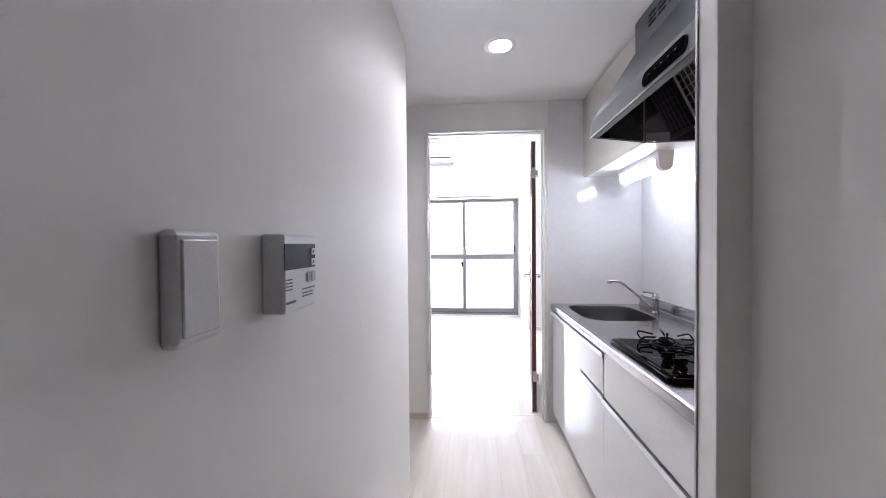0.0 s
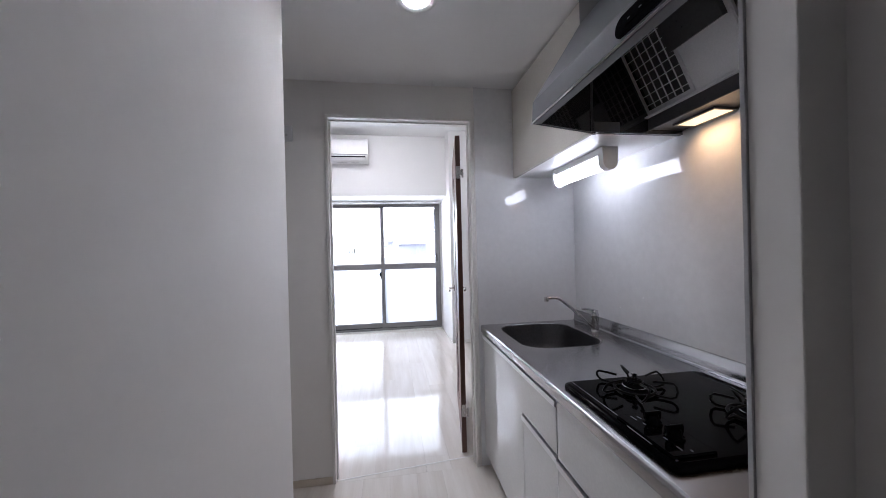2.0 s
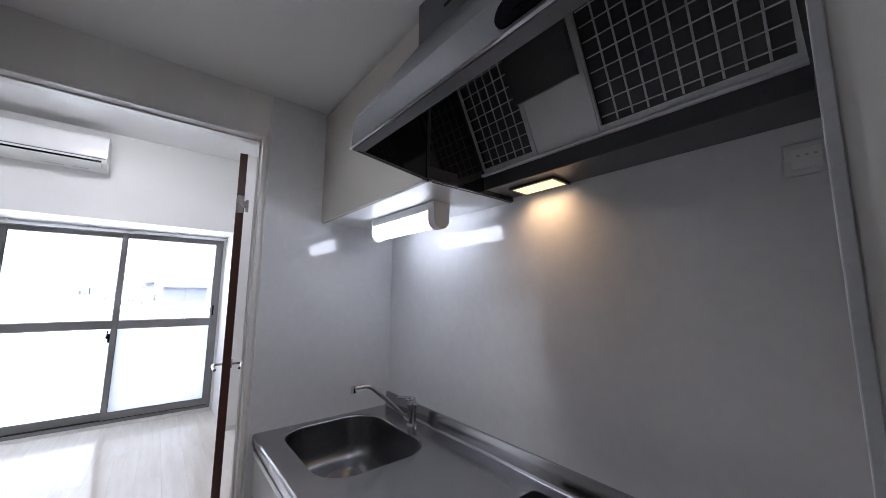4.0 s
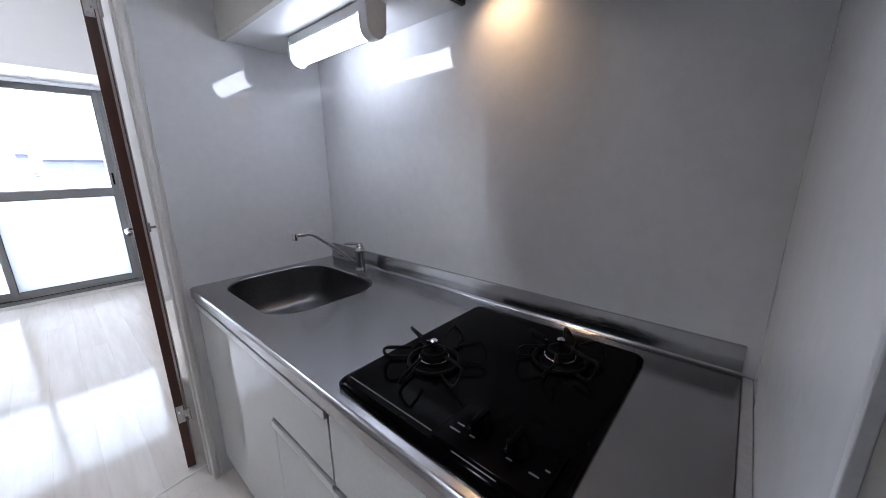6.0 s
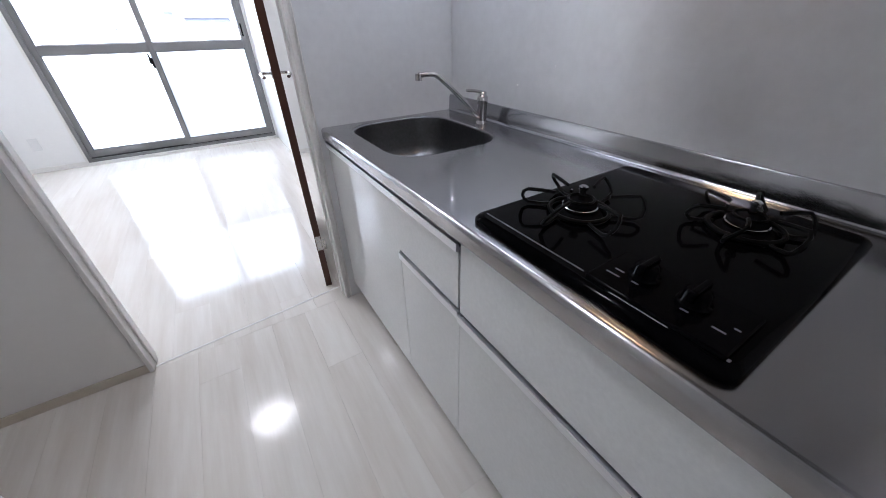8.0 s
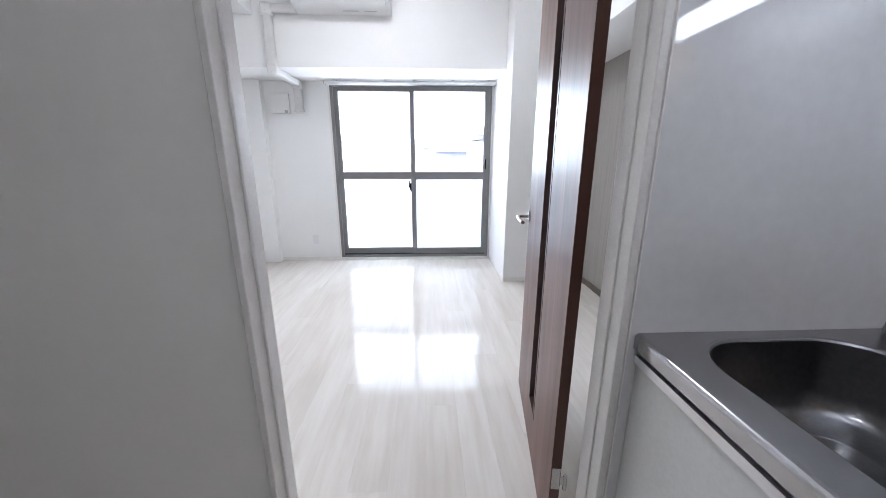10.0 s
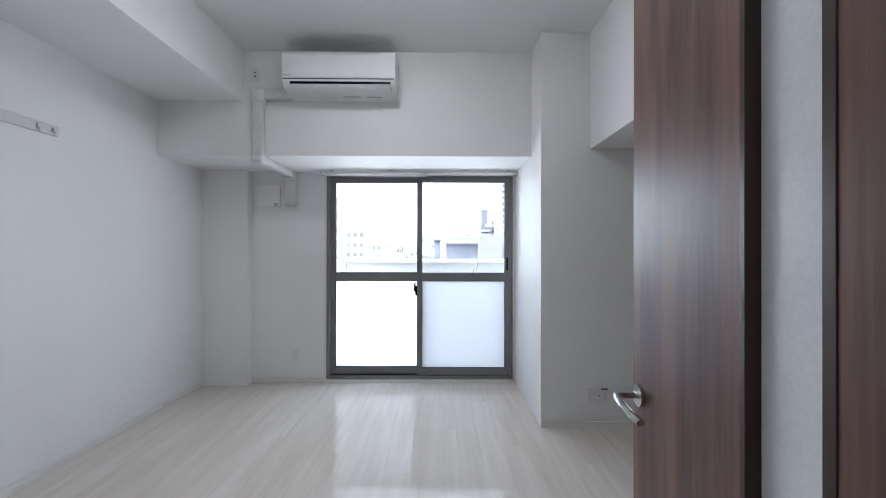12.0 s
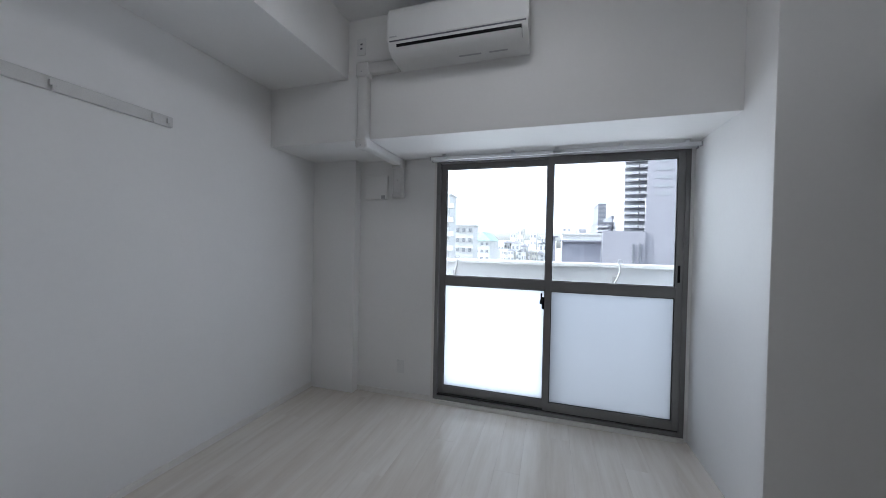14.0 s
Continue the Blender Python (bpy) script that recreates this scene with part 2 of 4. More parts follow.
def box(x0, x1, y0, y1, z0, z1, bevel=0.0, segs=2, bm=None):
    b = bmesh.new()
    bmesh.ops.create_cube(b, size=1, matrix=Matrix.LocRotScale(((x0 + x1) / 2, (y0 + y1) / 2, (z0 + z1) / 2), None, (abs(x1 - x0), abs(y1 - y0), abs(z1 - z0))))
    if bevel:
        bmesh.ops.bevel(b, geom=b.edges[:], offset=bevel, segments=segs, affect="EDGES", profile=0.5)
    return merge(bm, b) if bm else b


def boxes(*rows, bevel=0.0):
    bm = bmesh.new()
    for r in rows:
        box(*r, bevel=bevel, bm=bm)
    return bm


def rod(a, b, r, segs=16, r2=None, bm=None, caps=True):
    a, b = Vector(a), Vector(b)
    m = Matrix.Translation((a + b) / 2) @ (b - a).to_track_quat("Z", "Y").to_matrix().to_4x4()
    c = bmesh.new()
    bmesh.ops.create_cone(c, cap_ends=caps, segments=segs, radius1=r, radius2=r if r2 is None else r2, depth=(b - a).length, matrix=m)
    return merge(bm, c) if bm else c


def tube(pts, r, segs=8, closed=False, bm=None, flat=1.0):
    """A round bar swept along points."""
    pts = [Vector(p) for p in pts]
    c = bmesh.new()
    rings, n = [], len(pts)
    for i, p in enumerate(pts):
        a = pts[i - 1] if (i or closed) else p
        b = pts[(i + 1) % n] if (i < n - 1 or closed) else p
        q = (b - a).normalized().to_track_quat("Z", "Y")
        rings.append([c.verts.new(p + q @ Vector((r * math.cos(t), flat * r * math.sin(t), 0))) for t in [2 * math.pi * k / segs for k in range(segs)]])
    for i in range(n if closed else n - 1):
        u, v = rings[i], rings[(i + 1) % n]
        off = min(range(segs), key=lambda s: sum((u[k].co - v[(k + s) % segs].co).length for k in range(segs)))
        for k in range(segs):
            c.faces.new((u[k], u[(k + 1) % segs], v[(k + 1 + off) % segs], v[(k + off) % segs]))
    if not closed:
        c.faces.new(rings[0][::-1])
        c.faces.new(rings[-1])
    bmesh.ops.recalc_face_normals(c, faces=c.faces[:])
    return merge(bm, c) if bm else c


def lathe(profile, segs=32, at=(0, 0, 0), bm=None):
    """A turned solid round z from (radius, height) pairs."""
    c = bmesh.new()
    rings = []
    for r, z in profile:
        rings.append([c.verts.new((at[0] + r * math.cos(2 * math.pi * k / segs), at[1] + r * math.sin(2 * math.pi * k / segs), at[2] + z)) for k in range(segs)])
    for u, v in zip(rings, rings[1:]):
        for k in range(segs):
            c.faces.new((u[k], u[(k + 1) % segs], v[(k + 1) % segs], v[k]))
    c.faces.new(rings[0][::-1])
    c.faces.new(rings[-1])
    bmesh.ops.recalc_face_normals(c, faces=c.faces[:])
    return merge(bm, c) if bm else c


def extrude_y(profile, y0, y1, bm=None, bevel=0.0):
    """A prism along y over an (x, z) outline."""
    c = bmesh.new()
    a = [c.verts.new((x, y0, z)) for x, z in profile]
    b = [c.verts.new((x, y1, z)) for x, z in profile]
    n = len(profile)
    for i in range(n):
        c.faces.new((a[i], a[(i + 1) % n], b[(i + 1) % n], b[i]))
    c.faces.new(a[::-1])
    c.faces.new(b)
    bmesh.ops.recalc_face_normals(c, faces=c.faces[:])
    if bevel:
        bmesh.ops.bevel(c, geom=c.edges[:], offset=bevel, segments=2, affect="EDGES", profile=0.5)
    return merge(bm, c) if bm else c


def extrude_x(profile, x0, x1, bm=None, bevel=0.0):
    """A prism along x over a (y, z) outline."""
    c = extrude_y(profile, x0, x1, bevel=bevel)
    bmesh.ops.transform(c, matrix=Matrix(((0, 1, 0, 0), (1, 0, 0, 0), (0, 0, 1, 0), (0, 0, 0, 1))), verts=c.verts[:])
    bmesh.ops.recalc_face_normals(c, faces=c.faces[:])
    return merge(bm, c) if bm else c


def mesh_of(name, bm, material, smooth=False):
    me = bpy.data.meshes.new(name)
    bm.normal_update()
    if smooth:
        for f in bm.faces:
            f.smooth = True
        for e in bm.edges:
            if len(e.link_faces) != 2:
                e.smooth = False
                continue
            small, large = sorted(f.calc_area() for f in e.link_faces)
            bend = e.calc_face_angle(0)
            e.smooth = bend < radians(50) and (bend < radians(12) or large < 7 * small)   # broad faces stay flat
    bm.to_mesh(me)
    bm.free()
    me.materials.append(material)
    return me


def part(name, bm, material, parent, label="", smooth=True):
    ob = new(name, mesh_of(name, bm, material, smooth))
    ob.parent = parent
    return tagged(ob, label)


def thing(name, bm, material, label, category, group="", kind="", smooth=True):
    return tagged(new(name, mesh_of(name, bm, material, smooth)), label, category, group, kind)


def holder(name, label, category, at=(0, 0, 0), group="", kind=""):
    ob = new(name)
    ob.location = at
    return tagged(ob, label, category, group, kind)


def shell(name, bm, material, label, category="wall"):
    return thing(name, bm, material, label, category, kind="structure", smooth=False)


def rounded(x0, x1, y0, y1, r, n=8):
    """Points round a rectangle with round corners."""
    pts = []
    for cx, cy, s in ((x1 - r, y1 - r, 0), (x0 + r, y1 - r, 90), (x0 + r, y0 + r, 180), (x1 - r, y0 + r, 270)):
        pts += [(cx + r * math.cos(radians(s + 90 * k / n)), cy + r * math.sin(radians(s + 90 * k / n))) for k in range(n + 1)]
    return pts


# ---- shell: kitchen corridor ----
KC, RC = 2.28, 2.945          # ceilings of kitchen and room
YD = 0.085                    # room face of the door wall
shell("wall_door", boxes((-2.77, -0.874, 0, YD, 0, 3.05), (-0.029, 1.11, 0, YD, 0, 3.05), (-0.874, -0.029, 0, YD, 2.078, 3.05)), WALL_K,
      "white wallpapered wall with a doorway between kitchen and room")
shell("wall_kitchen_back", boxes((0.622, 0.74, -1.6025, 0, 0, KC)), WALL_K, "white wall behind the kitchen counter")
shell("wall_wing", boxes((-0.012, 0.74, -1.666, -1.6025, 0, KC), bevel=0.002), WALL_K, "thin white wing wall at the end of the kitchen counter")
shell("wall_hall_right", boxes((0.062, 0.74, -2.75, -1.666, 0, KC)), WALL_K, "white wallpapered corridor wall")
# rear corridor is unseen; its dark walls are added to soak up bounce
shell("wall_hall_right_rear", boxes((0.062, 0.74, -6.4, -2.75, 0, KC)), HALLEND, "unseen corridor wall, added in dark brown to cut bounced light")
shell("wall_hall_left_rear", boxes((-1.74, -0.88, -6.4, -2.75, 0, KC)), HALLEND, "unseen corridor wall, added in dark brown to cut bounced light")
shell("wall_hall_left", boxes((-1.74, -0.88, -2.75, -0.754, 0, KC), bevel=0.002), WALL_K, "white wallpapered corridor wall with switches")
shell("wall_recess", boxes((-1.74, -1.62, -0.754, 0, 0, KC)), WALL_K, "white wall of a shallow recess beside the doorway")
shell("wall_hall_end", boxes((-1.74, 0.74, -6.5, -6.4, 0, KC)), HALLEND, "unseen dark brown wall closing the corridor, dark to cut bounced light")
DX, DY, DH = -0.403, -0.705, 0.054   # the downlight's opening
shell("ceiling_kitchen", boxes((-1.74, 0.74, -6.5, DY - DH, KC, KC + 0.12), (-1.74, 0.74, DY + DH, 0, KC, KC + 0.12), (-1.74, DX - DH, DY - DH, DY + DH, KC, KC + 0.12), (DX + DH, 0.74, DY - DH, DY + DH, KC, KC + 0.12)), CEIL, "white papered kitchen ceiling", "ceiling")
shell("kitchen_panel_end", boxes((-0.012, 0.618, -0.004, -0.0005, 0, KC)), PANEL, "glossy white kitchen wall panel beside the sink", "wall panel")
shell("kitchen_panel_back", boxes((0.618, 0.6215, -1.598, -0.0045, 0, KC)), PANEL, "glossy white kitchen wall panel behind the counter", "wall panel")
shell("kitchen_panel_wing", boxes((-0.006, 0.6175, -1.602, -1.598, 0, KC)), PANEL, "glossy white kitchen wall panel beside the stove", "wall panel")
shell("trim_panel_edge", boxes((-0.016, -0.0125, -0.006, -0.0005, 0, KC)), TRIM, "white edge strip of the kitchen wall panels", "trim")
shell("trim_wing_edge", boxes((-0.016, -0.0065, -1.6035, -1.5955, 0, KC), bevel=0.001), PLASTIC_GREY, "grey metal corner strip on the wing wall", "trim")
# panel and strip added for the lit part of the recess wall
shell("panel_recess", boxes((-1.6195, -1.612, -0.75, -0.236, 0.01, 2.0)), TRIM, "plain white panel added beside the lit strip in the recess", "door")
shell("lit_strip_recess", boxes((-1.6195, -1.603, -0.235, -0.105, 0.0, 2.03), bevel=0.001), PLASTIC, "white strip standing in for the lit part of the recess wall", "trim")

# ---- shell: room ----
shell("wall_left", boxes((-2.89, -2.77, 0, 3.72, 0, 3.05)), WALL, "long white wallpapered room wall with a hanging rail")
shell("wall_window", boxes((-2.77, -1.596, 3.565, 3.72, 0, 3.05), (-1.596, 0.266, 3.565, 3.72, 2.082, 3.05), (-1.596, 0.266, 3.565, 3.72, -0.2, 0.02), (0.266, 1.23, 3.565, 3.72, 0, 3.05)), WALL,
      "white wallpapered wall round the balcony window")
shell("wall_post", boxes((-2.77, -2.33, 3.475, 3.565, 0, 2.087), bevel=0.002), WALL, "shallow white wall projection in the room corner")
shell("wall_column", boxes((0.287, 1.11, 2.678, 3.565, 0, RC), bevel=0.003), WALL, "white wallpapered square column beside the window", "column")
shell("wall_accent", boxes((1.11, 1.23, 0, 3.565, 0, 3.05)), WALL_GREY, "taupe grey wallpapered accent wall")
shell("beam_window", boxes((-2.77, 0.287, 2.95, 3.565, 2.087, RC), bevel=0.003), WALL, "white wallpapered ceiling beam over the window", "beam")
shell("beam_left", boxes((-2.77, -2.08, YD, 2.95, 2.528, RC), bevel=0.003), WALL, "white wallpapered ceiling beam along the long wall", "beam")
shell("beam_right", boxes((0.655, 1.11, YD, 2.678, 2.072, RC), bevel=0.003), WALL, "white wallpapered dropped soffit over the alcove", "beam")
shell("ceiling_room", boxes((-2.77, 1.11, YD, 3.565, RC, RC + 0.1)), CEIL, "white papered room ceiling", "ceiling")

# ---- baseboards ----
shell("baseboard_left", boxes((-2.77, -2.762, YD, 3.475, 0.0, 0.045), bevel=0.001), TRIM, "slim white baseboard", "baseboard")
shell("baseboard_window", boxes((-2.33, -1.61, 3.557, 3.565, 0, 0.045), bevel=0.001), TRIM, "slim white baseboard", "baseboard")
shell("baseboard_column", boxes((0.287, 1.10, 2.670, 2.678, 0, 0.045), bevel=0.001), TRIM, "slim white baseboard", "baseboard")
shell("baseboard_accent", boxes((1.10, 1.11, YD, 2.668, 0, 0.06), bevel=0.001), surface("brown_base", (0.16, 0.135, 0.11), (0.21, 0.18, 0.15), 0.4), "slim brown baseboard on the accent wall", "baseboard")


# beige strip stands in for the shaded wedge at the wall's foot
shell("shade_strip_kitchen", boxes((-1.60, -0.8795, -0.008, -0.0005, 0, 0.04), bevel=0.001), SHADEBEIGE, "slim beige strip beside the doorway, standing in for a shaded wedge of floor", "baseboard")


# ---- room door: frame, open leaf ----
def door_frame():
    f = holder("door_frame", "slim off-white door frame", "door frame", (-0.46, 0.06, 0), kind="structure")
    def put(name, *b):
        o = part(name, boxes(*b, bevel=0.002), TRIM, f)
        o.matrix_parent_inverse = Matrix.Translation((0.46, -0.06, 0))
    put("jamb", (-0.879, -0.862, -0.012, YD + 0.006, 0, 2.088))
    put("jamb", (-0.043, -0.026, -0.012, YD + 0.006, 0, 2.088))
    put("head", (-0.862, -0.043, -0.012, YD + 0.006, 2.072, 2.088))
    put("stop", (-0.862, -0.855, 0.03, 0.06, 0, 2.072))
    put("stop", (-0.049, -0.043, 0.03, 0.06, 0, 2.072))
    put("stop", (-0.855, -0.049, 0.03, 0.06, 2.065, 2.072))


door_frame()
LEAF, LT = 0.863, 0.030
door = holder("door_room", "dark walnut veneer door, standing wide open, with a slit of frosted glass", "door", (-0.104, 0.138, 0), kind="structure")
door.rotation_euler = (0, 0, radians(90 - 8.7))   # local x runs from the hinge to the free edge, local -y faces the alcove
S0, S1, SZ0, SZ1 = 0.355, 0.475, 0.20, 1.86
bm = boxes((0.002, S0, -LT, 0, 0.008, 2.035), (S1, LEAF - 0.002, -LT, 0, 0.008, 2.035), (S0, S1, -LT, 0, 0.008, SZ0), (S0, S1, -LT, 0, SZ1, 2.035))
part("leaf", bm, WOODDARK, door, smooth=False)
part("edge_band", boxes((-0.0005, 0.0018, -LT, 0, 0.008, 2.035)), EDGE, door, "red-brown edge band", smooth=False)
part("edge_band", boxes((LEAF - 0.0018, LEAF, -LT, 0, 0.008, 2.035)), EDGE, door, "red-brown edge band", smooth=False)
part("glass_slit", boxes((S0 + 0.001, S1 - 0.001, -LT * 0.75 - 0.003, -LT * 0.75 + 0.003, SZ0 + 0.001, SZ1 - 0.001)), surface("milky_glass", (0.72, 0.74, 0.75), (0.78, 0.8, 0.81), 0.2), door, "narrow milky glass slit")
BEAD = surface("dark_red_bead", (0.030, 0.009, 0.007), (0.052, 0.017, 0.012), 0.35, scale=4, stretch=(8, 8, 0.5))
for xa, xb in ((S0 - 0.014, S0 + 0.002), (S1 - 0.003, S1 + 0.008)):
    part("slit_bead", boxes((xa, xb, -LT - 0.0016, 0.0016, SZ0 - 0.006, SZ1 + 0.006), bevel=0.0008), BEAD, door, "dark red-brown glazing bead")
for za, zb in ((SZ0 - 0.006, SZ0 + 0.01), (SZ1 - 0.01, SZ1 + 0.006)):
    part("slit_bead", boxes((S0 + 0.0022, S1 - 0.0032, -LT - 0.0014, 0.0014, za, zb), bevel=0.0008), BEAD, door, "dark red-brown glazing bead")
for side in (1, -1):
    y0 = 0.0 if side > 0 else -LT
    rose = part("rose", rod((0.82, y0, 0.968), (0.82, y0 + side * 0.009, 0.968), 0.026, 32), NICKEL, door, "satin nickel rose")
    pts = [(0.82, y0 + side * d, 0.968) for d in (0.009, 0.03, 0.045)] + [(0.815, y0 + side * 0.055, 0.968), (0.80, y0 + side * 0.06, 0.967), (0.765, y0 + side * 0.060, 0.964), (0.725, y0 + side * 0.054, 0.960), (0.70, y0 + side * 0.048, 0.957)]
    part("lever_handle", tube(pts, 0.0095, 20, flat=0.8), NICKEL, door, "satin nickel lever")
for z in (0.275, 1.80):
    h = part("hinge", boxes((-0.0022, -0.0006, -LT + 0.002, -0.003, z - 0.04, z + 0.04), (-0.006, -0.001, -LT - 0.012, -LT + 0.002, z - 0.016, z + 0.016), bevel=0.0005), NICKEL, door, "satin nickel hinge")
    part("hinge_knuckle", rod((-0.004, -LT - 0.013, z - 0.034), (-0.004, -LT - 0.013, z + 0.02), 0.006, 14), NICKEL, h)
    for dz in (-0.028, -0.01, 0.01, 0.028):
        part("screw", rod((-0.0022, -0.012 if dz in (-0.028, 0.01) else -0.022, z + dz), (-0.0032, -0.012 if dz in (-0.028, 0.01) else -0.022, z + dz), 0.0028, 10), PLASTIC_GREY, h)


# ---- balcony window ----
WX0, WX1, WZ0, WZ1, WY = -1.592, 0.262, 0.03, 2.075, 3.565
win = holder("window_balcony", "grey-bronze aluminium sliding balcony window, closed, with frosted lower panes", "window", ((WX0 + WX1) / 2, WY, WZ0), kind="structure")
INV = Matrix.Translation((-(WX0 + WX1) / 2, -WY, -WZ0))


def wpart(name, bm, mat, label="", parent=None):
    o = part(name, bm, mat, parent or win, label)
    if parent is None:
        o.matrix_parent_inverse = INV
    return o


wpart("window_frame", boxes((WX0, WX0 + 0.03, WY - 0.01, WY + 0.1, WZ0, WZ1), (WX1 - 0.03, WX1, WY - 0.01, WY + 0.1, WZ0, WZ1), (WX0 + 0.03, WX1 - 0.03, WY - 0.01, WY + 0.1, WZ1 - 0.035, WZ1), (WX0 + 0.03, WX1 - 0.03, WY - 0.01, WY + 0.1, WZ0, WZ0 + 0.03), bevel=0.0015), BRONZE)
wpart("track", boxes((WX0 + 0.03, WX1 - 0.03, WY + 0.012, WY + 0.016, WZ0 + 0.03, WZ0 + 0.042), (WX0 + 0.03, WX1 - 0.03, WY + 0.05, WY + 0.054, WZ0 + 0.03, WZ0 + 0.042)), SASHDARK, "dark sash track")
wpart("casing", boxes((WX0 - 0.022, WX0 - 0.001, WY - 0.016, WY - 0.001, 0, WZ1 + 0.004), (WX0 - 0.022, WX1, WY - 0.024, WY - 0.0105, 0.0, WZ0 - 0.001), bevel=0.001), TRIM, "white casing strip")
MID = -0.667


def sash(x0, x1, y):
    """A sliding sash with a clear upper and a frosted lower pane."""
    yb = y + 0.032
    z0, z1 = WZ0 + 0.04, WZ1 - 0.032
    s = wpart("sash", boxes((x0, x0 + 0.045, y, yb, z0, z1), (x1 - 0.045, x1, y, yb, z0, z1), (x0 + 0.045, x1 - 0.045, y + 0.001, yb - 0.001, z0, z0 + 0.066), (x0 + 0.045, x1 - 0.045, y + 0.001, yb - 0.001, z1 - 0.045, z1), (x0 + 0.045, x1 - 0.045, y + 0.001, yb - 0.001, 1.007, 1.085), bevel=0.002), BRONZE)
    for za, zb, mat, lab in ((1.085, z1 - 0.045, CLEAR, "clear glass pane"), (z0 + 0.066, 1.007, FROST, "frosted glass pane")):
        p = part("pane", boxes((x0 + 0.046, x1 - 0.046, y + 0.013, y + 0.018, za + 0.001, zb - 0.001)), mat, s, lab, smooth=False)
        p.visible_shadow = mat is not CLEAR
    for za, zb in ((1.085, z1 - 0.045), (z0 + 0.066, 1.007)):
        part("gasket", boxes((x0 + 0.0455, x0 + 0.051, y + 0.008, y + 0.023, za, zb), (x1 - 0.051, x1 - 0.0455, y + 0.008, y + 0.023, za, zb), (x0 + 0.051, x1 - 0.051, y + 0.008, y + 0.023, za + 0.0005, za + 0.005), (x0 + 0.051, x1 - 0.051, y + 0.008, y + 0.023, zb - 0.005, zb - 0.0005)), SASHDARK, s, "black rubber gasket", smooth=False)
    return s


sash(WX0 + 0.028, MID + 0.022, WY + 0.036)
sash(MID - 0.024, WX1 - 0.028, WY - 0.002)
lock = boxes((-0.712, -0.69, WY + 0.012, WY + 0.034, 0.86, 0.955), (-0.728, -0.71, WY - 0.002, WY + 0.02, 0.9, 0.935), bevel=0.003)
box(-0.722, -0.708, WY - 0.012, WY + 0.004, 0.915, 0.99, bevel=0.004, bm=lock)
wpart("crescent_lock", lock, BLACK, "black crescent lock")
wpart("finger_pull", boxes((0.2, 0.216, WY - 0.0045, WY - 0.001, 1.12, 1.24), bevel=0.001), BLACK, "black finger pull")

rail = holder("curtain_rail", "double white metal curtain rail under the beam", "curtain rail", (-0.65, 3.49, 2.087))
RI = Matrix.Translation((0.65, -3.49, -2.087))
for y in (3.455, 3.52):
    for x0, x1 in ((-1.615, -0.60), (-0.655, 0.283)):
        dz = 0.005 if x0 < -1 else 0
        o = part("rail", boxes((x0, x1, y - 0.011, y - 0.003, 2.048 - dz, 2.070 - dz), (x0, x1, y + 0.003, y + 0.011, 2.048 - dz, 2.070 - dz), (x0, x1, y - 0.0029, y + 0.0029, 2.063 - dz, 2.0699 - dz)), ALU, rail, smooth=False)
        o.matrix_parent_inverse = RI
        o = part("rail_channel", boxes((x0 + 0.001, x1 - 0.001, y - 0.0028, y + 0.0028, 2.056 - dz, 2.0625 - dz)), SASHDARK, rail, "dark rail channel", smooth=False)
        o.matrix_parent_inverse = RI
    for x in (-1.618, 0.2815):
        o = part("end_cap", boxes((x - 0.004, x + 0.004, y - 0.013, y + 0.013, 2.042, 2.0705), bevel=0.001), PLASTIC_GREY, rail)
        o.matrix_parent_inverse = RI
for x in (-1.5, -0.95, -0.63, -0.2, 0.2):
    o = part("bracket", boxes((x - 0.012, x + 0.012, 3.44, 3.54, 2.071, 2.087), bevel=0.002), ALU, rail)
    o.matrix_parent_inverse = RI


# ---- kitchen: base units, worktop, sink, tap, stove ----
def under(ob, empty):
    """Keeps a part's world numbers under a holder that stands elsewhere."""
    ob.matrix_parent_inverse = Matrix.Translation(-empty.location)
    return ob


def unit(y0, y1, label, top=0.806):
    u = holder("base_cabinet", label, "kitchen cabinet", (0.3, (y0 + y1) / 2, 0), "kitchen base cabinets")
    under(part("carcass", boxes((0.062, 0.612, y1, y0, 0.08, top)), TRIM, u, smooth=False), u)
    under(part("plinth", boxes((0.07, 0.60, y1, y0, 0.0, 0.079)), PLASTIC_GREY, u, "recessed grey plinth", smooth=False), u)
    return u


def front(u, name, y0, y1, z0, z1, railed=True, label=""):
    f = under(part(name, boxes((0.013, 0.0335, y1 + 0.0004, y0 - 0.0004, z0, z1 - (0.021 if railed else 0)), bevel=0.0015), DOORWHITE, u, label), u)
    if railed:
        prof = [(0.006, z1 - 0.021), (0.0335, z1 - 0.0208), (0.0335, z1 - 0.015), (0.014, z1 - 0.012), (0.012, z1 - 0.001), (0.006, z1)]
        h = part("rail_handle", extrude_y(prof, y1 + 0.0004, y0 - 0.0004), ALU, f, "aluminium finger rail")
        h.matrix_parent_inverse = Matrix.Translation(-u.location)
        f.matrix_parent_inverse, h.matrix_parent_inverse = Matrix.Translation(-u.location), Matrix.Identity(4)
    return f


u = unit(-0.006, -0.628, "glossy white sink cabinet with a tall stepped front", 0.64)
wide = front(u, "front_panel", -0.006, -0.628, 0.082, 0.795, False)
wide.data = mesh_of("front_panel", boxes((0.013, 0.0335, -0.628, -0.0064, 0.082, 0.774), (0.013, 0.0335, -0.9356, -0.628, 0.612, 0.774)), DOORWHITE)
prof = [(0.006, 0.774), (0.0335, 0.7742), (0.0335, 0.78), (0.014, 0.783), (0.012, 0.794), (0.006, 0.795)]
part("rail_handle", extrude_y(prof, -0.9356, -0.0064), ALU, wide, "aluminium finger rail")
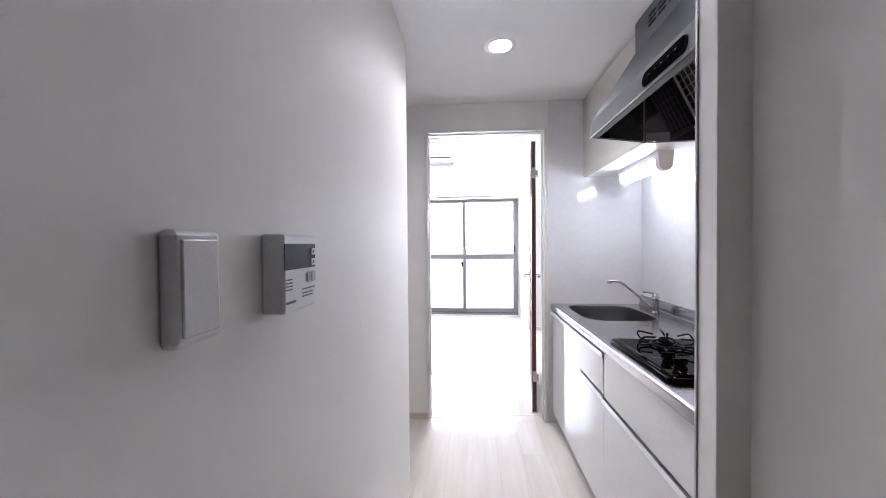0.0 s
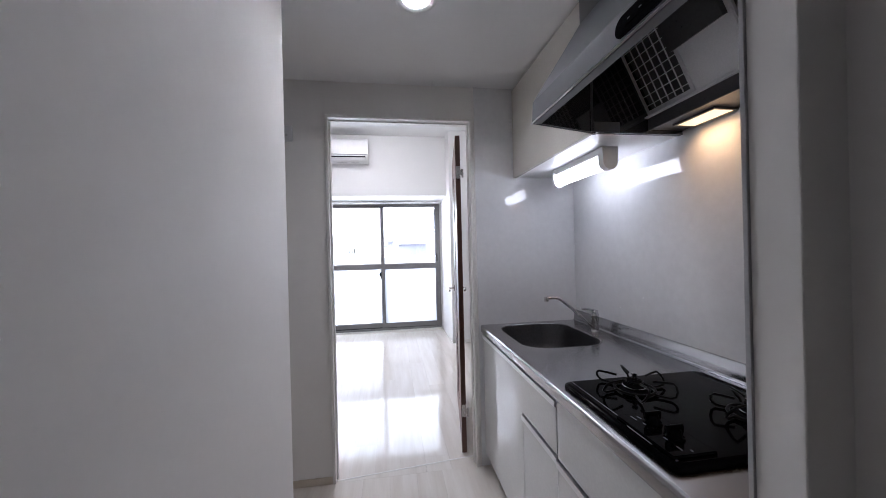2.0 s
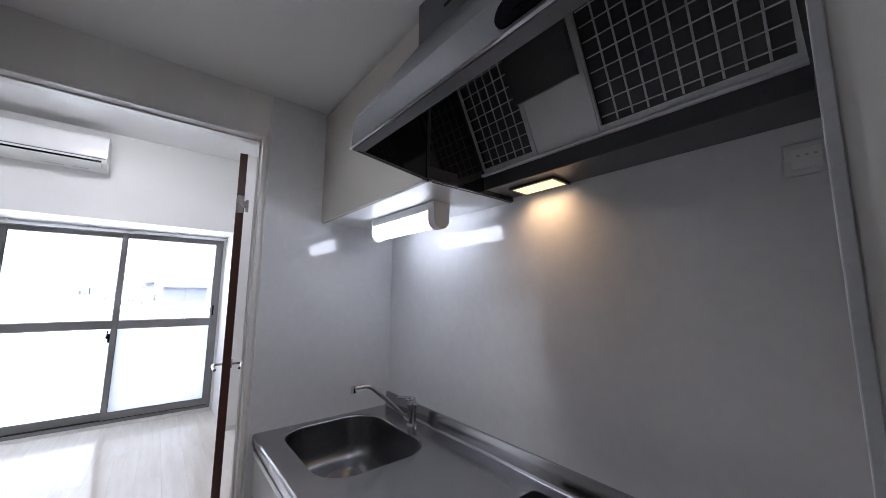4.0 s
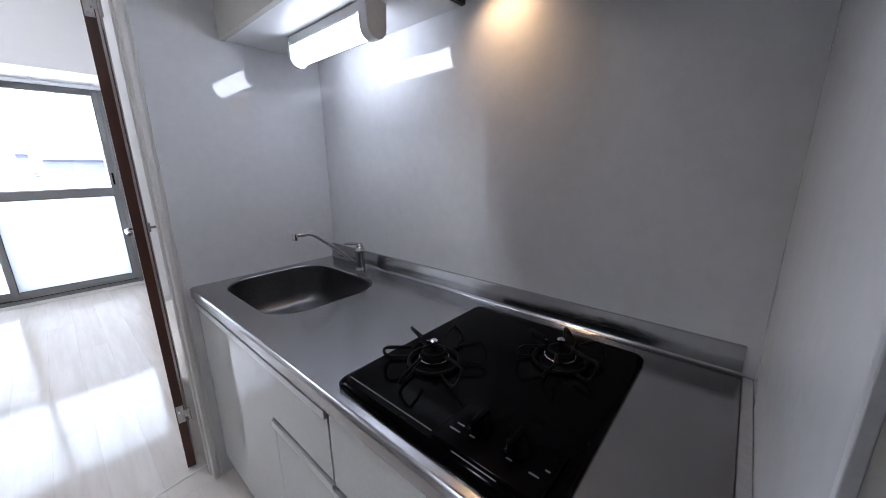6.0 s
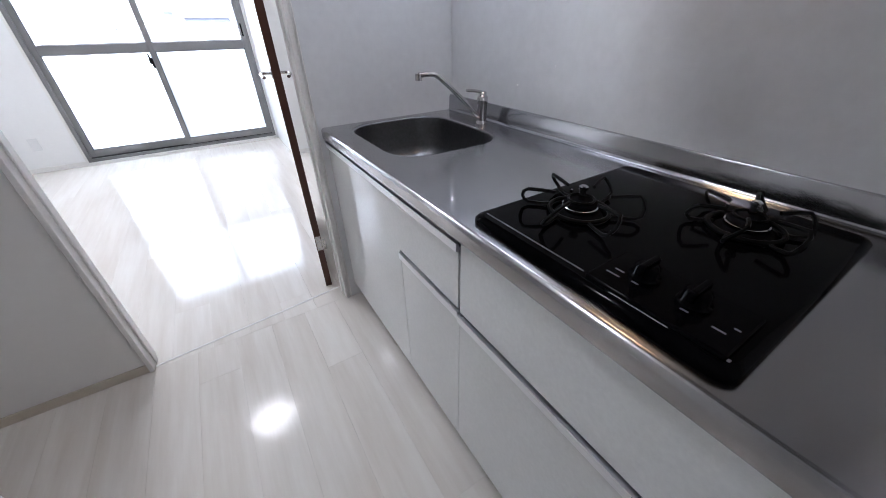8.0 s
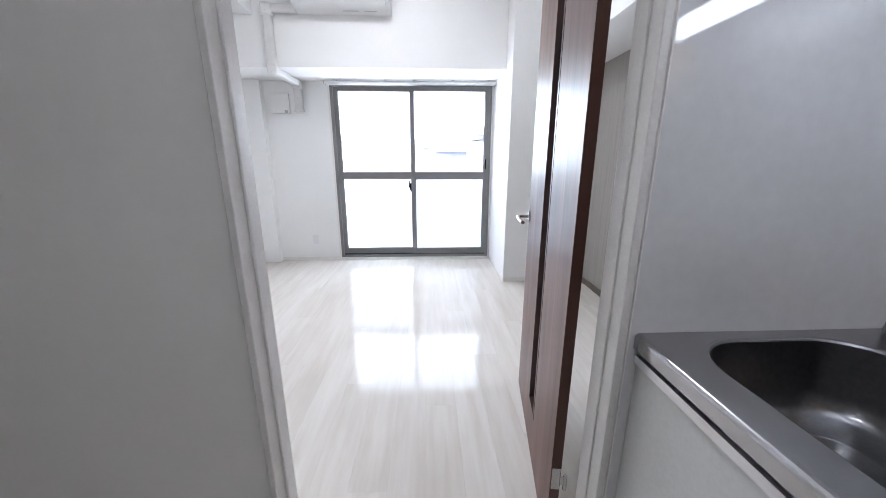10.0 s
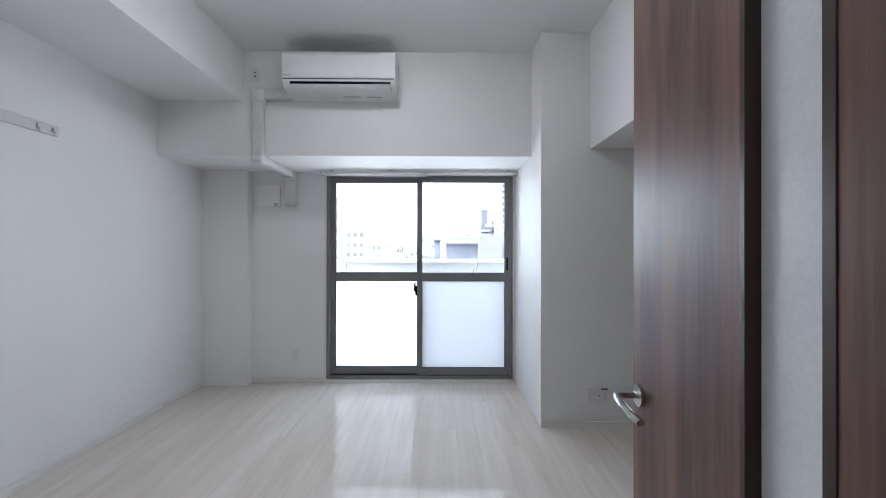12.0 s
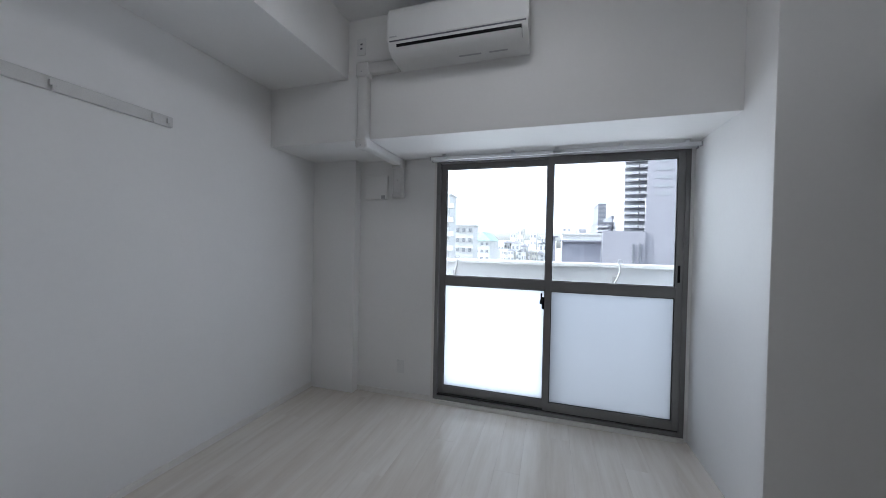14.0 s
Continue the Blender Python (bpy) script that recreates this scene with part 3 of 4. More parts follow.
u = unit(-0.629, -0.941, "glossy white cabinet with a railed door")
front(u, "door", -0.629, -0.941, 0.082, 0.606)
u = unit(-0.942, -1.576, "glossy white stove cabinet with a wide drawer")
front(u, "apron", -0.942, -1.576, 0.604, 0.806, False)
front(u, "drawer", -0.942, -1.576, 0.082, 0.597)

thing("filler_strip", boxes((0.03, 0.6165, -1.5975, -1.5775, 0.0, 0.846), bevel=0.002), surface("grey_filler", (0.36, 0.36, 0.37), (0.42, 0.42, 0.43), 0.22, scale=3, metal=0.3), "satin grey filler strip between worktop and wing wall", "filler strip")

# worktop with the sink's opening, bowl hanging below
SX0, SX1, SY0, SY1, SR = 0.084, 0.49, -0.545, -0.04, 0.12
top = holder("worktop", "brushed stainless steel worktop with an upstand and a rounded sink bowl", "worktop", (0.31, -0.8, 0.81))
hole = rounded(SX0, SX1, SY0, SY1, SR)
bm = bmesh.new()
x0, x1, y0, y1, z = 0.012, 0.596, -1.577, -0.005, 0.85
outer = []
for px, py in hole:
    cx, cy = (SX0 + SX1) / 2, (SY0 + SY1) / 2
    dx, dy = px - cx, py - cy
    k = min((x1 - cx if dx > 0 else cx - x0) / max(abs(dx), 1e-6), (y1 - cy if dy > 0 else cy + 0.62) / max(abs(dy), 1e-6))
    outer.append((cx + dx * k, cy + dy * k))
hv = [bm.verts.new((a, b, z - 0.002)) for a, b in hole]
hw = [bm.verts.new((cx + (a - cx) * 1.025, cy + (b - cy) * 1.02, z)) for a, b in hole]
ov = [bm.verts.new((a, b, z)) for a, b in outer]
n = len(hole)
for i in range(n):
    j = (i + 1) % n
    bm.faces.new((hv[i], hv[j], hw[j], hw[i]))
    bm.faces.new((hw[i], hw[j], ov[j], ov[i]))
# corner fills of the ring round the bowl
corners = [(x1, y1), (x0, y1), (x0, -0.62), (x1, -0.62)]
for c in corners:
    best = None
    for q in range(n):
        a, b = outer[q], outer[(q + 1) % n]
        if abs(a[0] - b[0]) > 1e-6 and abs(a[1] - b[1]) > 1e-6 and abs(max(a[0], b[0], key=lambda s: -abs(s - c[0])) - c[0]) < 1e-5 and abs(max(a[1], b[1], key=lambda s: -abs(s - c[1])) - c[1]) < 1e-5:
            best = q
    if best is not None:
        v = bm.verts.new((*c, z))
        bm.faces.new((ov[best], ov[(best + 1) % n], v))
bm.faces.new([bm.verts.new(p) for p in ((x0, -0.62, z), (x1, -0.62, z), (x1, y0, z), (x0, y0, z))])
bmesh.ops.recalc_face_normals(bm, faces=bm.faces[:])
under(part("surface", bm, STEEL, top), top)
# rolled front edge and upstand
edge = [(0.0125, 0.85)] + [(0.0125 - 0.0125 * math.sin(radians(a)), 0.8375 + 0.0125 * math.cos(radians(a))) for a in range(10, 91, 10)] + [(0.0, 0.812), (0.002, 0.809), (0.03, 0.809), (0.03, 0.846)]
under(part("front_edge", extrude_y(edge, -1.577, -0.005), STEEL, top, "rolled steel front edge"), top)
# black block paints the shade in the gap before the filler strip
under(part("end_cap", boxes((0.001, 0.0295, -1.593, -1.5772, 0.806, 0.847), bevel=0.003), BLACK, top, "black block standing in for the shaded gap beside the front edge"), top)
ups = [(0.596, 0.85), (0.600, 0.852), (0.603, 0.858), (0.605, 0.908), (0.609, 0.914), (0.6175, 0.914), (0.6175, 0.81), (0.596, 0.81)]
under(part("upstand", extrude_y(ups, -1.577, -0.005), STEEL_LIP, top, "steel upstand along the wall"), top)
bowl = bmesh.new()
levels = [(1.0, -0.002), (0.985, -0.006), (0.965, -0.05), (0.94, -0.12), (0.90, -0.155), (0.80, -0.172), (0.3, -0.178)]
rings = [[bowl.verts.new((cx + (a - cx) * k, cy + (b - cy) * k, z + d)) for a, b in hole] for k, d in levels]
for ra, rb in zip(rings, rings[1:]):
    for i in range(n):
        j = (i + 1) % n
        bowl.faces.new((ra[i], ra[j], rb[j], rb[i]))
bowl.faces.new(rings[-1])
bmesh.ops.recalc_face_normals(bowl, faces=bowl.faces[:])
for f in bowl.faces:
    f.normal_flip()
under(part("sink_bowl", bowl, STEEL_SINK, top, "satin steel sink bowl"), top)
under(part("drain", lathe([(0.07, 0.0), (0.07, 0.004), (0.06, 0.006), (0.02, 0.003)], 32, (0.31, -0.2, 0.673)), CHROME, top, "round steel drain cover"), top)

tap = holder("tap", "chrome single-lever kitchen tap with a slanted spout", "tap", (0.545, -0.325, 0.85))
part("base", lathe([(0.023, 0), (0.023, 0.005), (0.021, 0.01), (0.0185, 0.016), (0.0185, 0.075), (0.0205, 0.08), (0.0205, 0.098), (0.014, 0.108), (0.004, 0.112)], 28), CHROME, tap)
part("spout", tube([(-0.01, 0, 0.028), (-0.03, 0.003, 0.042), (-0.07, 0.008, 0.082), (-0.12, 0.014, 0.128), (-0.18, 0.021, 0.178), (-0.195, 0.023, 0.186), (-0.21, 0.025, 0.189), (-0.255, 0.03, 0.189)], 0.0082, 20), CHROME, tap)
part("aerator", rod((-0.257, 0.03, 0.194), (-0.257, 0.03, 0.172), 0.0115, 18), CHROME, tap)
part("lever", merge(tube([(0.012, 0, 0.112), (-0.01, 0.001, 0.118), (-0.04, 0.003, 0.124), (-0.072, 0.005, 0.128)], 0.008, 12, flat=0.7), lathe([(0.014, 0), (0.015, 0.004), (0.012, 0.011), (0.004, 0.014)], 20, (0.0, 0.0, 0.106))), CHROME, tap, "chrome lever")

# ---- stove ----
stove = holder("gas_hob", "black enamel two-burner gas hob set into the worktop", "gas hob", (0.285, -1.18, 0.851))
bm = bmesh.new()
pts = rounded(0.03, 0.54, -1.412, -0.952, 0.022, 6)
lv = [(0.0, 0.0), (0.0, 0.008), (0.004, 0.013), (0.012, 0.016)]
rings = [[bm.verts.new((px + (0.285 - px) * k * 4, py + (-1.18 - py) * k * 4, 0.851 + d)) for px, py in pts] for k, d in lv]
for ra, rb in zip(rings, rings[1:]):
    for i in range(len(pts)):
        j = (i + 1) % len(pts)
        bm.faces.new((ra[i], ra[j], rb[j], rb[i]))
bm.faces.new(rings[-1])
bm.faces.new(rings[0][::-1])
bmesh.ops.recalc_face_normals(bm, faces=bm.faces[:])
under(part("top_plate", bm, BLACKGLASS, stove), stove)
under(part("front_bead", boxes((0.054, 0.0565, -1.20, -0.972, 0.8668, 0.8685), bevel=0.0006), HOODSTEEL, stove, "fine bright bead"), stove)
for bx_, by_, br in ((0.205, -1.068, 0.85), (0.385, -1.275, 0.70)):
    burner = under(part("burner", lathe([(0.043, 0), (0.043, 0.003), (0.038, 0.007), (0.031, 0.009), (0.031, 0.022), (0.026, 0.028), (0.012, 0.029)], 36, (bx_, by_, 0.866)), MATTBLACK, stove), stove)
    for nm, b2, mt in (("burner_ring", tube([(bx_ + 0.024 * math.cos(a), by_ + 0.024 * math.sin(a), 0.8965) for a in [k * math.pi / 16 for k in range(32)]], 0.0022, 8, True), IRON),
                       ("collar", lathe([(0.0312, 0), (0.0335, 0.001), (0.0335, 0.004), (0.0312, 0.005)], 32, (bx_, by_, 0.879)), CHROME),
                       ("sensor", lathe([(0.006, 0), (0.006, 0.022), (0.0085, 0.024), (0.0085, 0.029), (0.006, 0.031)], 18, (bx_, by_, 0.892)), CHROME),
                       ("igniter", rod((bx_ + 0.028, by_ + 0.045, 0.866), (bx_ + 0.028, by_ + 0.045, 0.893), 0.003, 8), CHROME)):
        o = part(nm, b2, mt, burner)
    grate = under(part("pan_support", tube([(bx_ + 0.055 * math.cos(a), by_ + 0.055 * math.sin(a), 0.874) for a in [k * math.pi / 18 for k in range(36)]], 0.0045, 8, True), IRON, stove, "black iron pan support"), stove)
    for k in range(6):
        a = radians(60 * k + 12)
        c, s = math.cos(a), math.sin(a)
        t2 = (-s * 0.016, c * 0.016)
        pr = [(0.062, 0.874, -1), (0.09, 0.872, -1), (0.115, 0.873, -1), (0.126, 0.879, -1), (0.130, 0.890, -0.5), (0.127, 0.902, 0), (0.118, 0.909, 0.3), (0.09, 0.908, 0.2), (0.058, 0.905, 0.0)]
        part("prong", tube([(bx_ + r * br * c + t2[0] * w, by_ + r * br * s + t2[1] * w, zz) for r, zz, w in pr], 0.0036, 6), IRON, grate)
panel = under(part("control_panel", boxes((0.045, 0.15, -1.392, -1.208, 0.866, 0.874), bevel=0.003), BLACKGLASS, stove), stove)
for y in (-1.262, -1.328):
    part("knob", lathe([(0.021, 0), (0.021, 0.004), (0.017, 0.007), (0.016, 0.02), (0.012, 0.023)], 24, (0.105, y, 0.874)), BLACKGLASS, panel)
    part("knob_grip", boxes((0.083, 0.127, y - 0.005, y + 0.005, 0.884, 0.903), bevel=0.003), BLACKGLASS, panel)
    part("dial_mark", boxes((0.081, 0.084, y - 0.005, y + 0.005, 0.8742, 0.8746)), INK, panel, smooth=False)
for y0_, y1_, xx in ((-1.242, -1.222, 0.075), (-1.24, -1.226, 0.09), (-1.375, -1.36, 0.08), (-1.383, -1.376, 0.098)):
    part("marking", boxes((xx, xx + 0.003, y0_, y1_, 0.8742, 0.8746)), INK, panel, smooth=False)
under(part("lettering_bar", boxes((0.044, 0.0465, -1.33, -1.25, 0.8672, 0.8676)), INKLIGHT, stove, "pale bar of small lettering", smooth=False), stove)
under(part("lettering_bar", boxes((0.049, 0.054, -1.395, -1.385, 0.8672, 0.8676)), INKLIGHT, stove, smooth=False), stove)

# ---- wall cabinet, tube lamp, range hood ----
CZ = 1.738
cab = holder("wall_cabinet", "glossy ivory wall cabinet over the sink", "kitchen cabinet", (0.42, -0.41, CZ))
under(part("carcass", boxes((0.246, 0.617, -0.815, -0.006, CZ, KC - 0.004)), PLASTIC, cab, smooth=False), cab)
under(part("door", boxes((0.226, 0.2455, -0.815, -0.007, CZ - 0.004, KC - 0.012), bevel=0.0015), IVORY, cab), cab)
under(part("filler", boxes((0.24, 0.2455, -0.815, -0.007, KC - 0.011, KC - 0.001)), PLASTIC_GREY, cab, smooth=False), cab)

lamp = holder("tube_lamp", "white fluorescent tube lamp under the wall cabinet, lit", "lamp", (0.41, -0.44, CZ))
under(part("housing", boxes((0.385, 0.45, -0.64, -0.215, CZ - 0.032, CZ - 0.001), bevel=0.004), PLASTIC, lamp), lamp)
prof = [(0.388, CZ - 0.032), (0.447, CZ - 0.032)] + [(0.4175 + 0.0295 * math.cos(radians(a)), CZ - 0.062 + 0.03 * -math.sin(radians(a))) for a in range(0, 181, 15)]
under(part("diffuser", extrude_y(prof, -0.635, -0.22), TUBE, lamp, "glowing white diffuser"), lamp)
capp = [(0.380, CZ - 0.002), (0.455, CZ - 0.002)] + [(0.4175 + 0.0345 * math.cos(radians(a)), CZ - 0.065 - 0.035 * math.sin(radians(a))) for a in range(0, 181, 15)]
under(part("end_cap", extrude_y(capp, -0.672, -0.6355), PLASTIC, lamp, "pale grey end cap"), lamp)
under(part("end_cap", extrude_y(capp, -0.2195, -0.205), PLASTIC, lamp, "pale grey end cap"), lamp)

HY0, HY1, HZ = -1.596, -0.822, 1.736
hood = holder("range_hood", "silver range hood with wire grease filters and a lit warm lamp", "range hood", (0.3, -1.2, HZ))
T = 0.012
outer_ = [(0.002, HZ + 0.028), (0.006, HZ + 0.106), (0.2, 2.145), (0.2, KC - 0.002), (0.2 + T, KC - 0.002), (0.2 + T, 2.14), (T + 0.012, HZ + 0.104), (T + 0.006, HZ + 0.028)]
under(part("front_panel", extrude_y(outer_, HY0 + 0.001, HY1 - 0.001), HOODSTEEL, hood, smooth=False), hood)
under(part("front_lip", extrude_y([(-0.001, HZ + 0.0255), (-0.0025, HZ + 0.028), (-0.0025, HZ + 0.032), (0.001, HZ + 0.0325), (0.002, HZ + 0.027)], HY0 + 0.001, HY1 - 0.001), CHROME, hood, "bright steel lip"), hood)
under(part("lip_return", boxes((0.0022, 0.030, HY0 + 0.013, HY1 - 0.013, HZ + 0.0245, HZ + 0.028), bevel=0.0008), HOODSTEEL, hood, "folded steel return under the front"), hood)
side = [(0.003, HZ + 0.029), (0.007, HZ + 0.106), (0.2, 2.143), (0.2, KC - 0.002), (0.616, KC - 0.002), (0.616, HZ), (0.25, HZ - 0.002)]
for ya, yb in ((HY1 - 0.0008, HY1), (HY0, HY0 + 0.0008)):
    under(part("side_panel", extrude_y(side, ya, yb), HOODSTEEL, hood, smooth=False), hood)
for ya, yb in ((HY1 - 0.012, HY1 - 0.001), (HY0 + 0.001, HY0 + 0.012)):
    under(part("inner_side", extrude_y([(0.014, HZ + 0.03), (0.02, HZ + 0.1), (0.21, 2.13), (0.6, 2.13), (0.615, HZ + 0.001), (0.25, HZ)], ya, yb), HOODGLOSS, hood, "dark inner side plate", smooth=False), hood)
under(part("lamp_plate", boxes((0.474, 0.616, HY0 + 0.013, HY1 - 0.013, HZ + 0.016, HZ + 0.028), (0.464, 0.4735, HY0 + 0.013, HY1 - 0.013, HZ + 0.012, HZ + 0.064), bevel=0.002), HOODDARK, hood, "dark plate round the lamp"), hood)
under(part("gutter", boxes((0.450, 0.4635, HY0 + 0.013, HY1 - 0.013, HZ + 0.056, HZ + 0.064), bevel=0.002), FILTERSTEEL, hood, "grease gutter"), hood)
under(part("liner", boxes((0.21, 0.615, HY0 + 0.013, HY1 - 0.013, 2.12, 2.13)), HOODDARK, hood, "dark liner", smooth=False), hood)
under(part("inner_seam", boxes((0.228, 0.236, HY1 - 0.018, HY1 - 0.0125, HZ + 0.002, 2.11), bevel=0.001), HOODDARK, hood, "folded seam of the inner side plate"), hood)
under(part("foot_plate", boxes((0.24, 0.345, HY1 - 0.0165, HY1 - 0.0125, HZ + 0.002, HZ + 0.04), bevel=0.001), HOODSTEEL, hood), hood)
under(part("catch", boxes((0.236, 0.25, HY1 - 0.012, HY1 - 0.001, HZ - 0.006, HZ - 0.001), bevel=0.001), CHROME, hood, "small bright catch"), hood)
# filters lean from the gutter up to the front
FA, FB = Vector((0.470, 0, HZ + 0.070)), Vector((0.315, 0, 2.116))
fd, fn = (FB - FA).normalized(), Vector((FB.z - FA.z, 0, -(FB.x - FA.x))).normalized()
FL = (FB - FA).length


def slant(u_, y, w=0.0):
    return tuple(FA + fd * u_ + Vector((0, y, 0)) - fn * w)


def slab(u0, u1, ya, yb, w0, w1):
    c = bmesh.new()
    vs = [c.verts.new(slant(u_, y, w)) for u_ in (u0, u1) for y in (ya, yb) for w in (w0, w1)]
    for f in ((0, 1, 3, 2), (4, 6, 7, 5), (0, 4, 5, 1), (2, 3, 7, 6), (0, 2, 6, 4), (1, 5, 7, 3)):
        c.faces.new([vs[i] for i in f])
    bmesh.ops.recalc_face_normals(c, faces=c.faces[:])
    return c


# dark sheet in place of the shaded void behind the filters
under(part("filter_shade_sheet", slab(0, FL, HY0 + 0.013, HY1 - 0.013, -0.03, -0.022), HOODDARK, hood, "dark sheet standing in for the shaded space behind the filters", smooth=False), hood)
under(part("blank_panel", slab(0.0, FL, -1.225, -1.047, -0.004, 0.003), FILTERSTEEL, hood, "plain steel panel between the filters"), hood)
under(part("motor_cover", slab(0.15, FL, -1.215, -1.032, 0.004, 0.022), HOODDARK, hood, "dark motor cover"), hood)
for ya, yb in ((-1.0445, HY1 - 0.014), (HY0 + 0.014, -1.2275)):
    flt = under(part("grease_filter", merge(merge(merge(slab(0, 0.016, ya, yb, -0.006, 0.004), slab(FL - 0.016, FL, ya, yb, -0.006, 0.004)), slab(0.016, FL - 0.016, ya, ya + 0.013, -0.006, 0.004)), slab(0.016, FL - 0.016, yb - 0.004, yb, -0.006, 0.004)), WIRE, hood, "steel filter frame"), hood)
    m_ = round((yb - ya) / 0.037)
    for k in range(1, m_):
        y = ya + 0.012 + (yb - ya - 0.024) * k / m_
        part("wire", tube([slant(0.018, y), slant(FL - 0.018, y)], 0.0023, 6), WIRE, flt)
    for k in range(1, 10):
        part("wire", tube([slant(FL * k / 10, ya + 0.012, 0.003), slant(FL * k / 10, yb - 0.012, 0.003)], 0.0016, 6), WIRE, flt)
under(part("lamp_lens", boxes((0.522, 0.598, -1.054, -0.906, HZ + 0.009, HZ + 0.0155), bevel=0.001), HOODLAMP, hood, "warm glowing lamp lens"), hood)
under(part("lamp_rim", boxes((0.514, 0.5215, -1.062, -0.898, HZ + 0.008, HZ + 0.0155), (0.5985, 0.606, -1.062, -0.898, HZ + 0.008, HZ + 0.0155), (0.5215, 0.5985, -1.062, -1.0545, HZ + 0.008, HZ + 0.0155), (0.5215, 0.5985, -0.9055, -0.898, HZ + 0.008, HZ + 0.0155)), HOODDARK, hood, smooth=False), hood)
# control strip on the sloping front
ca, cb = Vector((0.002, 0, HZ + 0.028)), Vector((0.006, 0, HZ + 0.106))
cd = (cb - ca).normalized()
cn = Vector((-cd.z, 0, cd.x))


def on_front(u0, u1, ya, yb, h0, h1, mat, name, parent, label=""):
    c = bmesh.new()
    vs = [c.verts.new(tuple(ca + cd * u_ + cn * h_ + Vector((0, y, 0)))) for u_ in (u0, u1) for y in (ya, yb) for h_ in (h0, h1)]
    for f in ((0, 1, 3, 2), (4, 6, 7, 5), (0, 4, 5, 1), (2, 3, 7, 6), (0, 2, 6, 4), (1, 5, 7, 3)):
        c.faces.new([vs[i] for i in f])
    bmesh.ops.recalc_face_normals(c, faces=c.faces[:])
    bmesh.ops.bevel(c, geom=c.edges[:], offset=min(0.4 * abs(h1 - h0), 0.003), segments=2, affect="EDGES")
    return part(name, c, mat, parent, label)


def stadium(u0, u1, ya, yb, h0, h1):
    """A round-ended plate on the front panel."""
    c = bmesh.new()
    ring = rounded(u0, u1, ya, yb, (u1 - u0) * 0.499, 8)
    lo_r, hi_r = ([c.verts.new(tuple(ca + cd * u_ + cn * h_ + Vector((0, y_, 0)))) for u_, y_ in ring] for h_ in (h0, h1))
    for i in range(len(ring)):
        j = (i + 1) % len(ring)
        c.faces.new((lo_r[i], lo_r[j], hi_r[j], hi_r[i]))
    c.faces.new(hi_r)
    c.faces.new(lo_r[::-1])
    bmesh.ops.recalc_face_normals(c, faces=c.faces[:])
    return c


strip = under(part("control_strip", stadium(0.014, 0.062, -1.535, -1.30, -0.002, 0.003), MATTBLACK, hood, "black round-ended control recess"), hood)
part("button_bar", stadium(0.030, 0.048, -1.515, -1.33, 0.003, 0.0055), MATTBLACK, strip)
for k in range(5):
    y = -1.352 - 0.035 * k
    on_front(0.033, 0.045, y - 0.011, y + 0.011, 0.0056, 0.0072, MATTBLACK, "button", strip)
    on_front(0.0375, 0.0405, y - 0.004, y + 0.004, 0.0073, 0.0077, INK, "button_mark", strip)
for k in range(3):
    for j in range(3):
        y = -0.97 - 0.075 * j
        under(part("vent_slot", boxes((0.1985, 0.2005, y - 0.028, y + 0.028, 2.19 + 0.02 * k, 2.199 + 0.02 * k)), BLACK, hood, smooth=False), hood)

# ---- small kitchen things ----
plate = holder("wall_plate", "small grey plate with a cord socket under the hood", "socket", (0.6175, -1.555, 1.645))
part("cover", boxes((-0.008, 0, -0.032, 0.032, 0, 0.066), bevel=0.002), DUCT, plate)
part("insert", boxes((-0.0095, -0.0081, -0.022, 0.022, 0.012, 0.054), bevel=0.0005), PLASTIC, plate)
for k in range(3):
    part("marking", boxes((-0.0102, -0.0096, -0.016 + 0.012 * k, -0.011 + 0.012 * k, 0.037, 0.041)), INKLIGHT, plate, smooth=False)

for y, z in ((-0.595, 1.065), (-0.432, 0.995)):
    thing("panel_speck", lathe([(0.0035, 0), (0.0035, 0.0008), (0.002, 0.0016)], 12, (0, 0, 0)), PLASTIC, "tiny white speck on the kitchen panel", "speck", "specks on the panel").matrix_world = pose(0.618, y, z, 0, -90, 0)

down = holder("downlight", "round recessed white downlight, lit", "lamp", (DX, DY, KC))
part("trim_ring", lathe([(0.0528, 0.055), (0.0535, 0.055), (0.0535, -0.0002), (0.079, -0.0005), (0.081, -0.004), (0.076, -0.009), (0.062, -0.008), (0.0528, -0.003), (0.0522, 0.05), (0.0522, 0.0549)], 48), PLASTIC, down)
part("diffuser", lathe([(0.0518, 0.034), (0.0518, 0.028), (0.02, 0.026)], 48), DOWN, down, "glowing diffuser")

sensor = holder("wall_sensor_cover", "small white cover plate high on the kitchen wall", "cover plate", (-1.08, 0, 1.93))
part("cover", boxes((-0.03, 0.03, -0.014, 0, 0, 0.09), bevel=0.004), WALL, sensor)
part("button", boxes((-0.006, 0.006, -0.0165, -0.0142, 0.03, 0.042), bevel=0.0008), DUCT, sensor)

sw = holder("light_switch", "white rocker light switch on the corridor wall", "light switch", (-0.88, -2.127, 1.234))
part("plate", boxes((0, 0.018, -0.034, 0.034, -0.062, 0.062), bevel=0.006), PLASTIC, sw)
part("rocker", boxes((0.0182, 0.0215, -0.025, 0.025, -0.052, 0.052), bevel=0.0015), GLOSSPLASTIC, sw)

rem = holder("bath_controller", "white water heater wall controller with a dark display", "controller", (-0.88, -1.933, 1.234))
part("body", boxes((0, 0.036, -0.053, 0.053, -0.062, 0.062), bevel=0.004), PLASTIC, rem)
part("display", boxes((0.0355, 0.0366, -0.051, 0.0515, 0.006, 0.047), bevel=0.0004), LCD, rem, "dark display")
